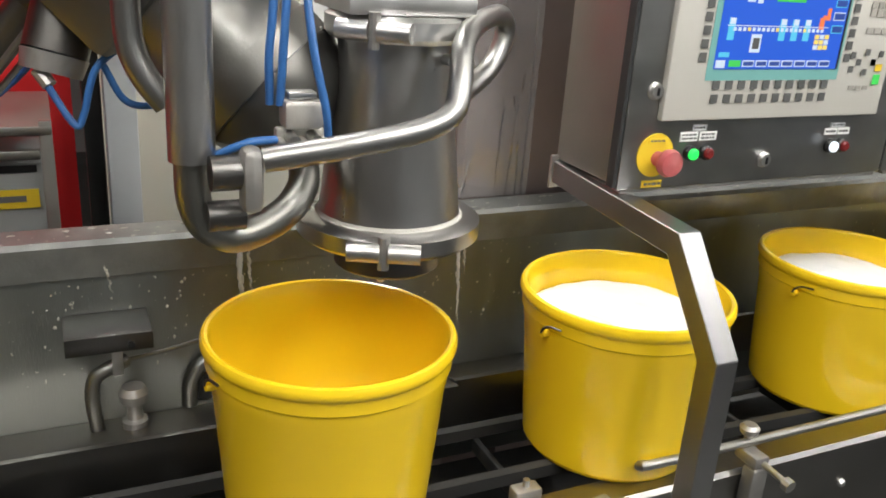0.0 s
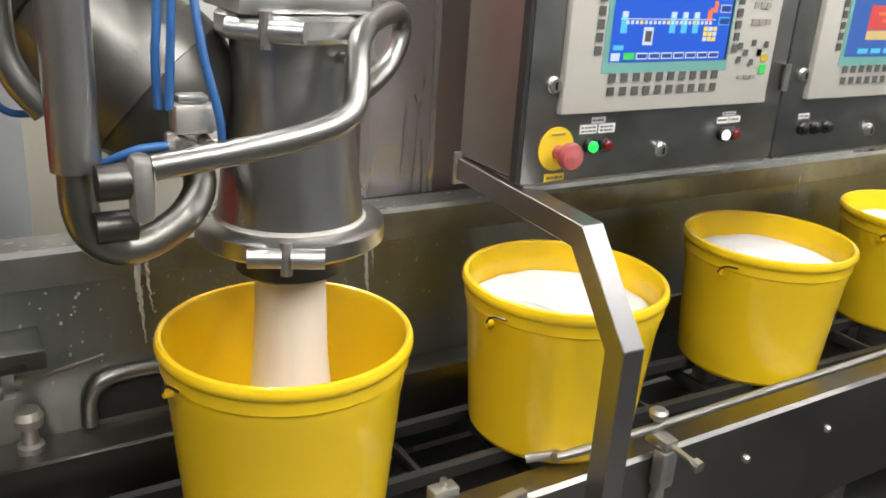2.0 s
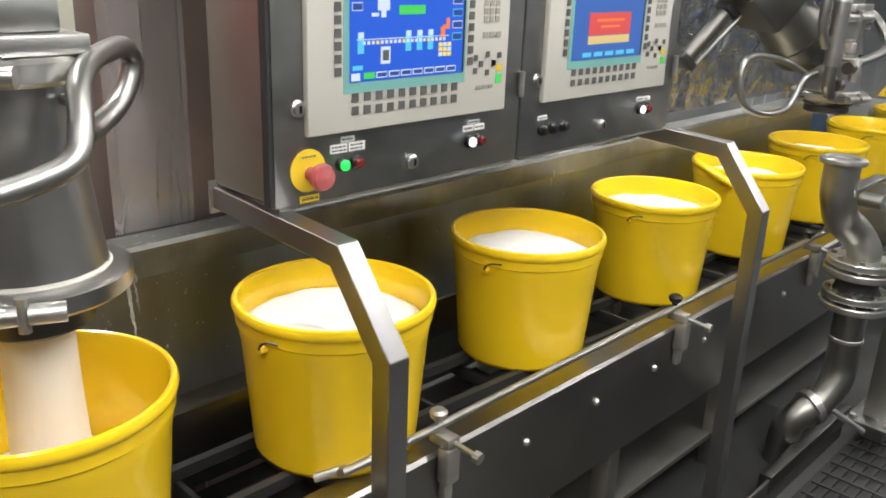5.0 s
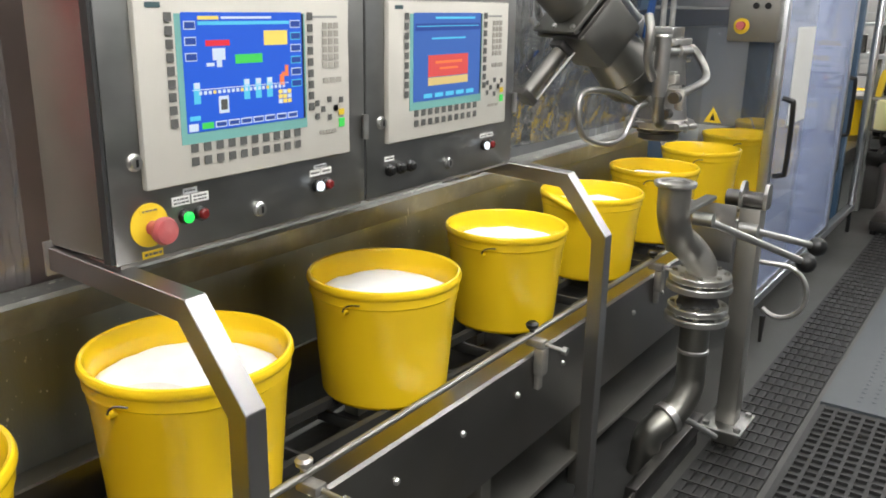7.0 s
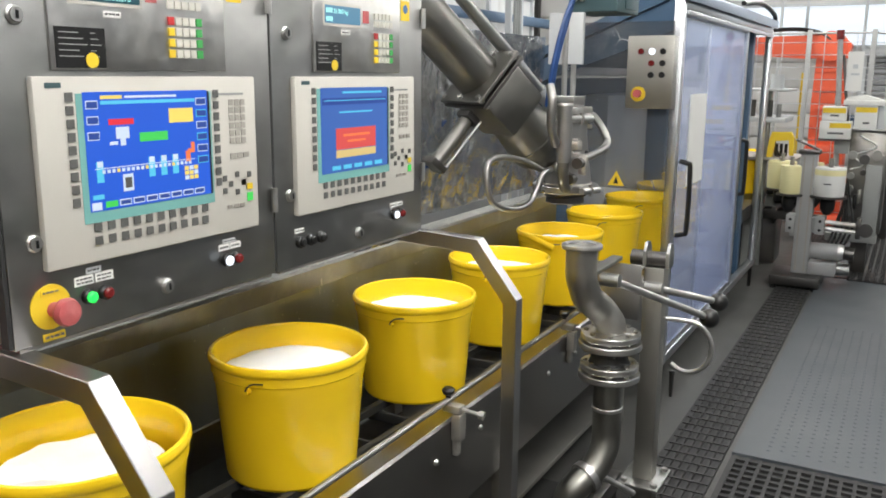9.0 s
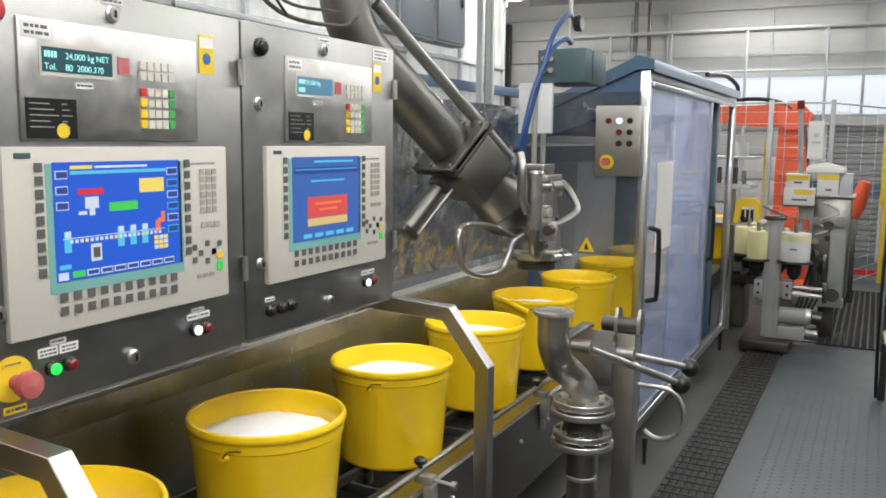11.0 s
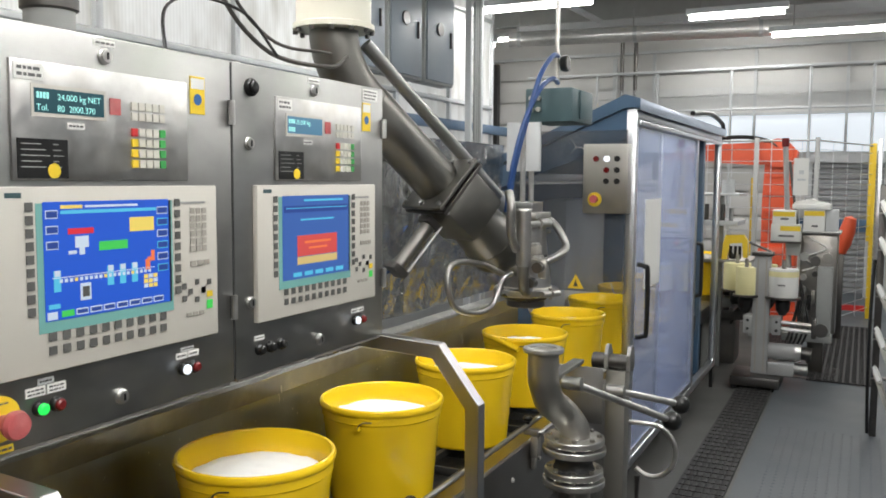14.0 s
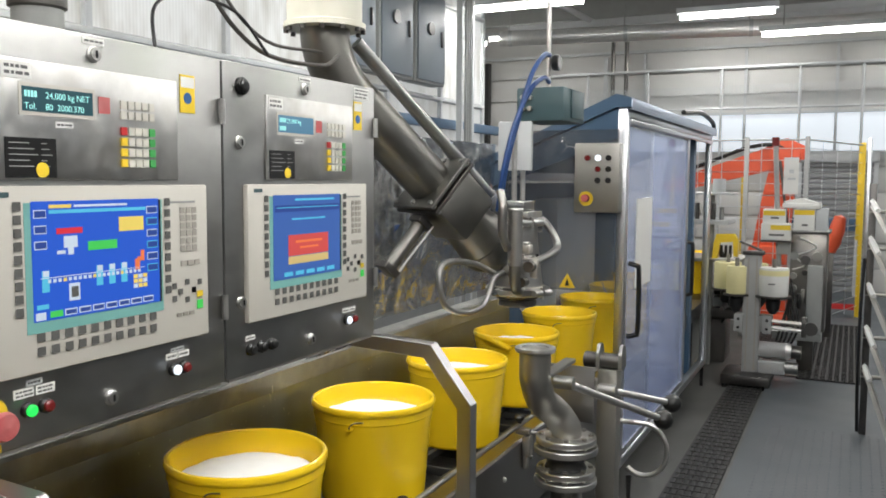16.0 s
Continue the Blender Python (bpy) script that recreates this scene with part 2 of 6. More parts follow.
def creased_sheet(name, tint, see, scale=3.6, lines=0.014, drop=1.0):
    """Clear plastic sheet: pale crease lines, slack folds, glossy film."""
    m = bpy.data.materials.new(name)
    m.use_nodes = True
    nt = m.node_tree
    b = nt.nodes["Principled BSDF"]
    b.inputs["Roughness"].default_value, b.inputs["Specular IOR Level"].default_value = 0.10, 0.9
    tc = nt.nodes.new("ShaderNodeTexCoord")
    mp = nt.nodes.new("ShaderNodeMapping")
    mp.inputs["Scale"].default_value = (1, 1, drop)
    nt.links.new(tc.outputs["Object"], mp.inputs[0])
    warp = nt.nodes.new("ShaderNodeTexNoise")
    warp.inputs["Scale"].default_value, warp.inputs["Detail"].default_value = 5, 4
    nt.links.new(mp.outputs[0], warp.inputs[0])
    add = nt.nodes.new("ShaderNodeMix")
    add.data_type = "RGBA"
    add.inputs[0].default_value = 0.13
    nt.links.new(mp.outputs[0], add.inputs[6])
    nt.links.new(warp.outputs["Color"], add.inputs[7])
    crack = nt.nodes.new("ShaderNodeTexVoronoi")
    crack.feature = "DISTANCE_TO_EDGE"
    crack.inputs["Scale"].default_value = scale
    nt.links.new(add.outputs[2], crack.inputs["Vector"])
    line = nt.nodes.new("ShaderNodeMapRange")
    line.inputs[1].default_value, line.inputs[2].default_value, line.inputs[3].default_value, line.inputs[4].default_value = 0.0, lines, 1.0, 0.0
    nt.links.new(crack.outputs["Distance"], line.inputs[0])
    patch = nt.nodes.new("ShaderNodeMapRange")
    patch.inputs[1].default_value, patch.inputs[2].default_value = 0.50, 0.68
    nt.links.new(warp.outputs[0], patch.inputs[0])
    mark = nt.nodes.new("ShaderNodeMath")
    mark.operation = "MULTIPLY"
    nt.links.new(line.outputs[0], mark.inputs[0])
    nt.links.new(patch.outputs[0], mark.inputs[1])
    col = nt.nodes.new("ShaderNodeMix")
    col.data_type = "RGBA"
    col.inputs[6].default_value, col.inputs[7].default_value = (*tint, 1), (0.62, 0.64, 0.66, 1)
    nt.links.new(mark.outputs[0], col.inputs[0])
    nt.links.new(col.outputs[2], b.inputs["Base Color"])
    alpha = nt.nodes.new("ShaderNodeMapRange")
    alpha.inputs[3].default_value, alpha.inputs[4].default_value = see, 0.9
    nt.links.new(mark.outputs[0], alpha.inputs[0])
    nt.links.new(alpha.outputs[0], b.inputs["Alpha"])
    fold = nt.nodes.new("ShaderNodeTexNoise")
    fold.inputs["Scale"].default_value, fold.inputs["Detail"].default_value, fold.inputs["Distortion"].default_value = 4.5, 5, 1.2
    nt.links.new(mp.outputs[0], fold.inputs[0])
    bp = nt.nodes.new("ShaderNodeBump")
    bp.inputs["Strength"].default_value, bp.inputs["Distance"].default_value = 0.45, 0.03
    nt.links.new(fold.outputs[0], bp.inputs["Height"])
    b2 = nt.nodes.new("ShaderNodeBump")
    b2.inputs["Strength"].default_value, b2.inputs["Distance"].default_value = 0.2, 0.005
    nt.links.new(line.outputs[0], b2.inputs["Height"])
    nt.links.new(bp.outputs[0], b2.inputs["Normal"])
    nt.links.new(b2.outputs[0], b.inputs["Normal"])
    gloss = nt.nodes.new("ShaderNodeBsdfGlossy")
    gloss.inputs["Roughness"].default_value = 0.07
    nt.links.new(b2.outputs[0], gloss.inputs["Normal"])
    fr = nt.nodes.new("ShaderNodeFresnel")
    fr.inputs["IOR"].default_value = 1.6
    nt.links.new(b2.outputs[0], fr.inputs["Normal"])
    both = nt.nodes.new("ShaderNodeMixShader")
    nt.links.new(fr.outputs[0], both.inputs[0])
    nt.links.new(b.outputs[0], both.inputs[1])
    nt.links.new(gloss.outputs[0], both.inputs[2])
    nt.links.new(both.outputs[0], nt.nodes["Material Output"].inputs["Surface"])
    return m


FILM = creased_sheet("plastic_film", (0.66, 0.64, 0.64), 0.34, 26, 0.10, 0.22)
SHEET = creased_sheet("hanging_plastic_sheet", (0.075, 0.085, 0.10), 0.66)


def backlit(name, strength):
    """Translucent wall panel: daylight painted as emission, with faint ribs and ghosts of what stands behind it."""
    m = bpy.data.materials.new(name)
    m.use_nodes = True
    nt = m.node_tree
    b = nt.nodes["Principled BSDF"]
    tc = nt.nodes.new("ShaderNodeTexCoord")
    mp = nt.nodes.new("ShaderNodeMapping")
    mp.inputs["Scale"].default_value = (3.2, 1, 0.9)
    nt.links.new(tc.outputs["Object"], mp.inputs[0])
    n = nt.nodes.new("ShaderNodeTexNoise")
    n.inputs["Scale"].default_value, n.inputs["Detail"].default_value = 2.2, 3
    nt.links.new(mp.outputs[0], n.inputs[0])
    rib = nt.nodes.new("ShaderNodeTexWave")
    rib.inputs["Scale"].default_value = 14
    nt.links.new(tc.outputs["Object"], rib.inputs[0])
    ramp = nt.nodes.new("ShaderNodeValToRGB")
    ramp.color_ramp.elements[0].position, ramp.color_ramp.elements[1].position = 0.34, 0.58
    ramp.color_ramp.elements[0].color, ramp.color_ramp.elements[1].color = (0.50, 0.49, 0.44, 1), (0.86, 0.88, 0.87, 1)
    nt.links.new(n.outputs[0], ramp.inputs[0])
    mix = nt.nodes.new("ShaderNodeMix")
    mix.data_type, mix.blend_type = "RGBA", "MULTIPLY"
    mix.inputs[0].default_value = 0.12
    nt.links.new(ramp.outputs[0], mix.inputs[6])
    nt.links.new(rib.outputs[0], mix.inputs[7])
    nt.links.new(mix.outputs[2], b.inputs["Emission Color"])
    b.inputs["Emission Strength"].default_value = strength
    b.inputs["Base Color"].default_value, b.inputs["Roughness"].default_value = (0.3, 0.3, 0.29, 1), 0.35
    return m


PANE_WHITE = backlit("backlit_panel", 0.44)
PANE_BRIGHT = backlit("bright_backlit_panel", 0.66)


# ---- mesh helpers ----
def box(bm, x0, x1, y0, y1, z0, z1, bevel=0.0, m=None):
    made = bmesh.ops.create_cube(bm, size=1.0, matrix=Matrix.Translation(((x0 + x1) / 2, (y0 + y1) / 2, (z0 + z1) / 2)) @ Matrix.Diagonal((abs(x1 - x0), abs(y1 - y0), abs(z1 - z0), 1)))
    vs = made["verts"]
    if bevel:
        es = list({e for v in vs for e in v.link_edges})
        r = bmesh.ops.bevel(bm, geom=es, offset=bevel, segments=2, affect="EDGES", profile=0.5)
        vs = list({v for f in r["faces"] for v in f.verts} | {v for v in vs if v.is_valid})
    if m is not None:
        bmesh.ops.transform(bm, matrix=m, verts=vs)
    return vs


def rod(bm, a, b, r0, r1=None, seg=20, caps=True):
    a, b = Vector(a), Vector(b)
    d = b - a
    q = d.to_track_quat("Z", "Y").to_matrix().to_4x4()
    bmesh.ops.create_cone(bm, cap_ends=caps, segments=seg, radius1=r0, radius2=r0 if r1 is None else r1, depth=d.length, matrix=Matrix.Translation((a + b) / 2) @ q)


def lathe(bm, profile, seg=40, centre=(0, 0, 0), m=None):
    rings = []
    for r, z in profile:
        ring = []
        for i in range(seg):
            a = 2 * math.pi * i / seg
            p = Vector((centre[0] + r * math.cos(a), centre[1] + r * math.sin(a), centre[2] + z))
            ring.append(bm.verts.new(m @ p if m is not None else p))
        rings.append(ring)
    for p, q in zip(rings, rings[1:]):
        for i in range(seg):
            bm.faces.new((p[i], p[(i + 1) % seg], q[(i + 1) % seg], q[i]))
    return rings


def smooth_path(points, n=8):
    pts = [Vector(p) for p in points]
    pts = [2 * pts[0] - pts[1]] + pts + [2 * pts[-1] - pts[-2]]
    out = []
    for i in range(1, len(pts) - 2):
        a, b, c, d = pts[i - 1:i + 3]
        for k in range(n):
            t = k / n
            out.append(0.5 * (2 * b + (c - a) * t + (2 * a - 5 * b + 4 * c - d) * t * t + (3 * b - a - 3 * c + d) * t ** 3))
    return out + [pts[-2]]


def sweep(bm, points, r, seg=14, n=8, smooth=True):
    path = smooth_path(points, n) if smooth else [Vector(p) for p in points]
    up, rings = None, []
    for i, p in enumerate(path):
        d = (path[min(i + 1, len(path) - 1)] - path[max(i - 1, 0)]).normalized()
        if up is None:
            up = d.orthogonal().normalized()
        up = (up - d * up.dot(d)).normalized()
        side = d.cross(up)
        rr = r[min(i * len(r) // len(path), len(r) - 1)] if isinstance(r, (list, tuple)) else r
        rings.append([bm.verts.new(p + rr * (math.cos(2 * math.pi * k / seg) * up + math.sin(2 * math.pi * k / seg) * side)) for k in range(seg)])
    for a, b in zip(rings, rings[1:]):
        for k in range(seg):
            bm.faces.new((a[k], a[(k + 1) % seg], b[(k + 1) % seg], b[k]))
    bm.faces.new(rings[0][::-1])
    bm.faces.new(rings[-1])


def extrude_poly(bm, poly, axis, a, b):
    """A prism: poly in the other two axes, from a to b along axis."""
    def at(u, w, s):
        return {"x": (s, u, w), "y": (u, s, w), "z": (u, w, s)}[axis]
    lo = [bm.verts.new(at(u, w, a)) for u, w in poly]
    hi = [bm.verts.new(at(u, w, b)) for u, w in poly]
    bm.faces.new(lo[::-1])
    bm.faces.new(hi)
    for i in range(len(poly)):
        bm.faces.new((lo[i], lo[(i + 1) % len(poly)], hi[(i + 1) % len(poly)], hi[i]))


def part(name, bm, mat, parent=None, label="", smooth=None):
    bmesh.ops.recalc_face_normals(bm, faces=bm.faces)
    me = bpy.data.meshes.new(name)
    if smooth is None:
        smooth = len(bm.faces) > 10
    if smooth:
        for e in bm.edges:
            e.smooth = len(e.link_faces) == 2 and e.calc_face_angle(0) < 0.46
        for f in bm.faces:
            f.smooth = True
    bm.to_mesh(me)
    bm.free()
    me.materials.append(mat)
    ob = new(name, me)
    ob.parent = parent
    if label:
        ob["label"] = label
    return ob


def made(fn, *args, **kw):
    bm = bmesh.new()
    fn(bm, *args, **kw)
    return bm


def thing(name, label, category, group="", at=(0, 0, 0)):
    ob = new(name)
    ob.location = at
    return tagged(ob, label, category, group)


def boxpart(name, dims, mat, parent=None, bevel=0.0, label=""):
    return part(name, made(box, *dims, bevel), mat, parent, label)


def structure(name, dims, mat, label="", bevel=0.0):
    return tagged(boxpart(name, dims, mat, None, bevel), label, "", "", "structure")


# ---- the hall ----
tagged(boxpart("floor", (-6, 14, -6, 6, -0.2, 0.0), CONCRETE), "wet grey concrete hall floor", "floor", "", "structure")
tagged(boxpart("deck", (2.41, 14, -3.2, -0.63, 0.002, 0.022), DECK), "blue-grey painted chequer plate walkway", "walkway", "", "structure")
structure("ceiling", (-6, 14, -6, 6, 4.0, 4.15), CEILING, "dark grey hall ceiling")
structure("wall_south", (-6, 14, -6.2, -6, 0, 4.1), DARK_WALL, "plain grey hall wall")
# Unseen panes, added to give the steel bright reflections and front light.
for wx in range(7):
    boxpart("unseen_daylight_pane", (-0.9 + 1.75 * wx, 0.75 + 1.75 * wx, -5.998, -5.97, 1.6, 3.5), UNSEEN_DAYLIGHT, bpy.data.objects["wall_south"], 0.0, "bright daylight pane added out of view for reflections and fill")
structure("wall_west", (-6.2, -6, -6, 6, 0, 4.1), DARK_WALL, "plain grey hall wall")
structure("wall_north", (-6, 14, 4.9, 5.1, 0, 4.1), SIDING, "plain grey hall wall")


def end_wall():
    bm = bmesh.new()
    box(bm, 12.06, 12.2, -6, 4.9, 0, 4.1)
    z = 0.0
    while z < 3.9:
        box(bm, 12.0, 12.06, -6, 4.9, z + 0.012, z + 0.335, 0.004)
        z += 0.35
    wall = tagged(part("wall_east", bm, SIDING), "pale grey horizontal siding wall", "wall", "", "structure")
    win = part("window_band", made(box, 11.97, 11.995, -3.4, 1.75, 1.98, 2.5), WINDOW_GLOW, wall, "bright daylight window band")
    for y in (-2.6, -0.9, 0.3, 1.75):
        boxpart("mullion", (11.93, 11.968, y - 0.02, y + 0.02, 1.9, 3.45), GREY_LIGHT, wall)
    boxpart("wall_beam", (11.90, 11.968, -5.9, 4.8, 3.46, 3.50), GREY_LIGHT, wall)
    boxpart("window_rail", (11.92, 11.968, -3.4, 1.9, 2.505, 2.535), GREY_LIGHT, wall)
    boxpart("window_rail", (11.92, 11.968, -3.4, 1.9, 1.945, 1.975), GREY_LIGHT, wall)
    boxpart("pipe", (11.86, 11.92, 2.3, 2.36, 0, 3.4), GREY_LIGHT, wall)
    boxpart("dark_pipe", (11.7, 11.8, 4.2, 4.32, 0, 3.4), BLACK, wall)


end_wall()


def mezzanine_rail():
    ob = thing("mezzanine_railing", "galvanised tube railing with a mesh infill before the end wall", "railing")
    for y in (3.4, 2.5, 1.6, 0.57, -0.455, -1.22, -2.2):
        part("post", made(rod, (11.5, y, 0.0), (11.5, y, 3.125), 0.02, None, 10), GREY_LIGHT, ob)
    for z, r in ((3.125, 0.022), (2.56, 0.016)):
        part("rail", made(rod, (11.5, 3.6, z), (11.5, -2.6, z), r, None, 10), GREY_LIGHT, ob)
    bm = bmesh.new()
    for i in range(30):
        box(bm, 11.512, 11.516, -2.6, 3.4, 2.585 + 0.0095 * i * 1.05, 2.588 + 0.0095 * i * 1.05)
    for i in range(110):
        box(bm, 11.517, 11.520, -2.6 + 0.055 * i, -2.596 + 0.055 * i, 2.58, 2.88)
    part("mesh_infill", bm, GREY_LIGHT, ob, "fine wire mesh infill", smooth=False)


mezzanine_rail()


def roller_shutter():
    ob = thing("roller_shutter", "grey slatted roller shutter in the end wall", "shutter")
    ob["kind"] = "structure"
    for i in range(24):
        boxpart("slat", (11.90, 11.925, -1.40, -0.50, 0.02 + 0.075 * i, 0.086 + 0.075 * i), SHUTTER, ob, 0.008)
    for y in (-0.50, -1.46):
        boxpart("guide", (11.88, 11.93, y, y + 0.06, 0.0, 1.9), GREY_LIGHT, ob)
    boxpart("shutter_box", (11.82, 11.93, -1.46, -0.44, 1.82, 1.94), GREY_LIGHT, ob, 0.01)


roller_shutter()


def partition():
    wall = thing("partition_wall", "white translucent panels in a grey metal frame", "partition")
    wall["kind"] = "structure"
    y = 2.0
    boxpart("base_panel", (-0.2, 7.0, y, y + 0.05, 0.0, 1.62), GREY_PAINT, wall)
    boxpart("blue_beam", (2.2, 7.0, y - 0.06, y - 0.002, 1.98, 2.06), BLUE_PAINT, wall, 0.004, "blue painted beam")
    xs = [-0.2, 0.9, 1.75, 2.7, 3.6, 4.5, 5.4, 6.3]
    for a, b in zip(xs, xs[1:]):
        for z0, z1 in ((1.65, 2.2), (2.25, 3.0), (3.03, 3.42)):
            # Daylight through the panes is put in as glow, stronger in the top rows.
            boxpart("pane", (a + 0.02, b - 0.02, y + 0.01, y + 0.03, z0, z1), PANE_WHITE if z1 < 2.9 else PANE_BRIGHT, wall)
    for x in xs:
        boxpart("mullion", (x - 0.02, x + 0.02, y - 0.02, y + 0.04, 1.62, 3.43), GREY_LIGHT, wall, 0.003)
    for z in (1.635, 2.225, 3.015):
        boxpart("transom", (-0.2, 6.3, y - 0.024, y + 0.044, z - 0.015, z + 0.015), GREY_LIGHT, wall, 0.003)


partition()
structure("wall_beige", (-1.02, 0.4, 1.45, 1.6, 0, 3.4), BEIGE_WALL, "plain beige wall behind the filling line")
structure("wall_red", (-4.0, -1.06, 1.3, 1.4, 0, 3.4), RED_WALL, "bright red painted wall panel")


def fixture(x, y, length, z=3.0):
    ob = thing("tube_lamp", "white fluorescent tube lamp hanging under the ceiling, seen or added for fill", "lamp", "tube lamps", (x, y, z))
    h = length / 2
    part("housing", made(extrude_poly, [(-0.045, 0.036), (-0.035, 0.085), (0.035, 0.085), (0.045, 0.036), (0.0, 0.040)], "y", -h, h), GREY_LIGHT, ob)
    part("tube", made(rod, (0, -h + 0.03, 0.008), (0, h - 0.03, 0.008), 0.024, None, 14), TUBE_GLOW, ob)
    for s in (-1, 1):
        part("hanger", made(rod, (0, s * h * 0.7, 0.08), (0, s * h * 0.7, 3.999 - z), 0.006, None, 6), GREY_PAINT, ob)
    ceiling_lamp(x, y, z - 0.045, length)


# The first three lamps are in view; the rest are added unseen for fill.
for fx, fy, fl in ((5.75, 1.4, 1.1), (6.8, -0.1, 0.85), (8.05, -1.0, 1.5), (3.2, -1.6, 1.5), (3.4, 0.9, 1.5), (1.2, -1.3, 1.5), (-0.4, -1.5, 1.5), (-0.9, 0.75, 1.2), (-2.3, -1.2, 1.5),
                   (1.0, 0.9, 1.5), (5.2, -2.2, 1.5), (-1.4, -1.9, 1.5), (0.4, -1.9, 1.5), (9.0, -2.6, 1.5), (7.5, 3.2, 1.5)):
    fixture(fx, fy, fl)
# Extra lamps, added high up to brighten the end wall.
for fx, fy in ((11.0, -2.4), (11.0, 0.4), (10.4, 3.4), (8.0, 4.0)):
    fixture(fx, fy, 1.5, 3.55)


def duct():
    ob = thing("ceiling_duct", "long pale round duct under the ceiling", "duct")
    a, b = Vector((8.19, 2.58, 3.17)), Vector((9.06, -3.55, 3.17))
    part("tube", made(rod, a, b, 0.085, None, 32), GALVANISED, ob)
    d = (b - a).normalized()
    for i in range(5):
        p = a + d * (0.1 + 1.3 * i)
        part("band", made(rod, p, p + d * 0.04, 0.091, None, 24), GREY_LIGHT, ob)
        part("hanger", made(rod, p + Vector((0, 0, 0.07)), p + Vector((0, 0, 0.825)), 0.007, None, 6), GREY_PAINT, ob)
    for x in (6.9, 8.6, 10.2):
        tagged(part("ceiling_beam", made(box, x, x + 0.14, -5.9, 4.8, 3.7, 3.999, 0.004), GREY_PAINT), "grey steel ceiling beam", "beam", "ceiling beams", "structure")
    tagged(part("diagonal_beam", made(rod, (6.6, 1.95, 3.5), (10.4, 1.78, 3.5), 0.035, None, 8), GREY_LIGHT), "pale ceiling brace", "beam", "", "structure")
    tray = thing("cable_tray", "grey cable tray with cables under the ceiling", "cable tray")
    boxpart("tray", (9.2, 9.55, -3.0, 2.9, 3.42, 3.43), GREY_LIGHT, tray)
    for x in (9.2, 9.54):
        boxpart("side_flange", (x, x + 0.01, -3.0, 2.9, 3.4305, 3.50), GREY_LIGHT, tray)
    for i in range(4):
        part("cable", made(sweep, [(9.27 + 0.06 * i, 2.8 - 1.1 * k, 3.45 + 0.006 * ((k * 3 + i) % 4)) for k in range(6)], 0.014, 8, 4), BLACK, tray)
    for y in (1.95, 2.15):
        tagged(part("wall_pipe", made(rod, (11.6, y, 0.0), (11.6, y, 3.998), 0.03, None, 10), STEEL_DARK), "dark pipe dropping before the end wall", "pipe", "wall pipes")


duct()


def drop_pipe():
    ob = thing("drop_pipe", "grey steel pipe dropping from the ceiling behind the cabinets", "pipe", "", (0.16, 0.35, 0))
    part("tube", made(rod, (0, 0, 1.70), (0, 0, 3.999), 0.05, None, 28), GREY_PAINT, ob)
    for z in (1.905, 2.6):
        part("collar", made(lathe, [(0.0505, 0), (0.057, 0.004), (0.057, 0.026), (0.0505, 0.03)], 28, (0, 0, z)), STEEL_DARK, ob)


drop_pipe()


def wall_cabinet(x):
    ob = thing("switch_cabinet", "dark blue-grey wall-mounted switch cabinet", "cabinet", "switch cabinets", (x, 1.86, 2.3))
    boxpart("body", (0, 0.5, 0, 0.13, 0.0, 0.7), GREY_PAINT, ob, 0.01)
    boxpart("door", (0.02, 0.48, -0.015, -0.002, 0.02, 0.68), SWITCH_PAINT, ob, 0.004)
    part("round_handle", made(rod, (0.22, -0.03, 0.42), (0.22, -0.0155, 0.42), 0.05, None, 20), BLACK, ob)
    boxpart("handle", (0.40, 0.42, -0.03, -0.016, 0.3, 0.42), BLACK, ob, 0.003)


for sx in (3.6, 4.15, 4.7):
    wall_cabinet(sx)


def cable_ladder():
    ob = thing("cable_ladder", "galvanised vertical cable ladder with cables", "cable tray", "", (5.3, 1.75, 0.0))
    for x in (0, 0.22):
        boxpart("stringer", (x, x + 0.03, 0, 0.05, 0.0, 3.4), GREY_LIGHT, ob)
    for i in range(14):
        boxpart("rung", (0.031, 0.219, 0.01, 0.03, 1.35 + 0.15 * i, 1.37 + 0.15 * i), GREY_LIGHT, ob)
    for x in (0.07, 0.11, 0.16):
        part("cable", made(rod, (x, -0.005, 1.3), (x, -0.005, 3.4), 0.014, None, 8), GREY_PAINT, ob)


cable_ladder()


def drain_grate():
    ob = thing("drain_grate", "dark wet drain channel with steel bars", "drain")
    ob["kind"] = "structure"
    boxpart("channel", (0.6, 11, -0.605, -0.36, 0.003, 0.006), RUBBER, ob)
    for y in (-0.60, -0.565, -0.53, -0.495, -0.46, -0.425, -0.39):
        boxpart("bar", (0.6, 11, y - 0.005, y + 0.005, 0.006, 0.016), GRATE, ob)
    x = 0.7
    while x < 8:
        boxpart("crossbar", (x, x + 0.012, -0.605, -0.375, 0.0165, 0.021), GRATE, ob)
        x += 0.08


drain_grate()


def mat_piece(name, x0, x1, y0, y1, z):
    bm = bmesh.new()
    n, k = int((x1 - x0) / 0.05), int((y1 - y0) / 0.05)
    for i in range(n + 1):
        x = x0 + i * 0.05
        box(bm, x - 0.007, x + 0.007, y0, y1, z, z + 0.012)
    for j in range(k + 1):
        y = y0 + j * 0.05
        box(bm, x0, x1, y - 0.007, y + 0.007, z + 0.0002, z + 0.0118)
    return tagged(part(name, bm, RUBBER, smooth=False), "black perforated rubber floor mat", "mat", "rubber mats", "stuff")


tagged(boxpart("platform", (0.9, 2.405, -2.2, -0.63, 0.002, 0.012), RUBBER), "dark deck under a rubber mat", "platform", "", "structure")
mat_piece("floor_mat", 1.0, 2.38, -2.1, -0.65, 0.013)
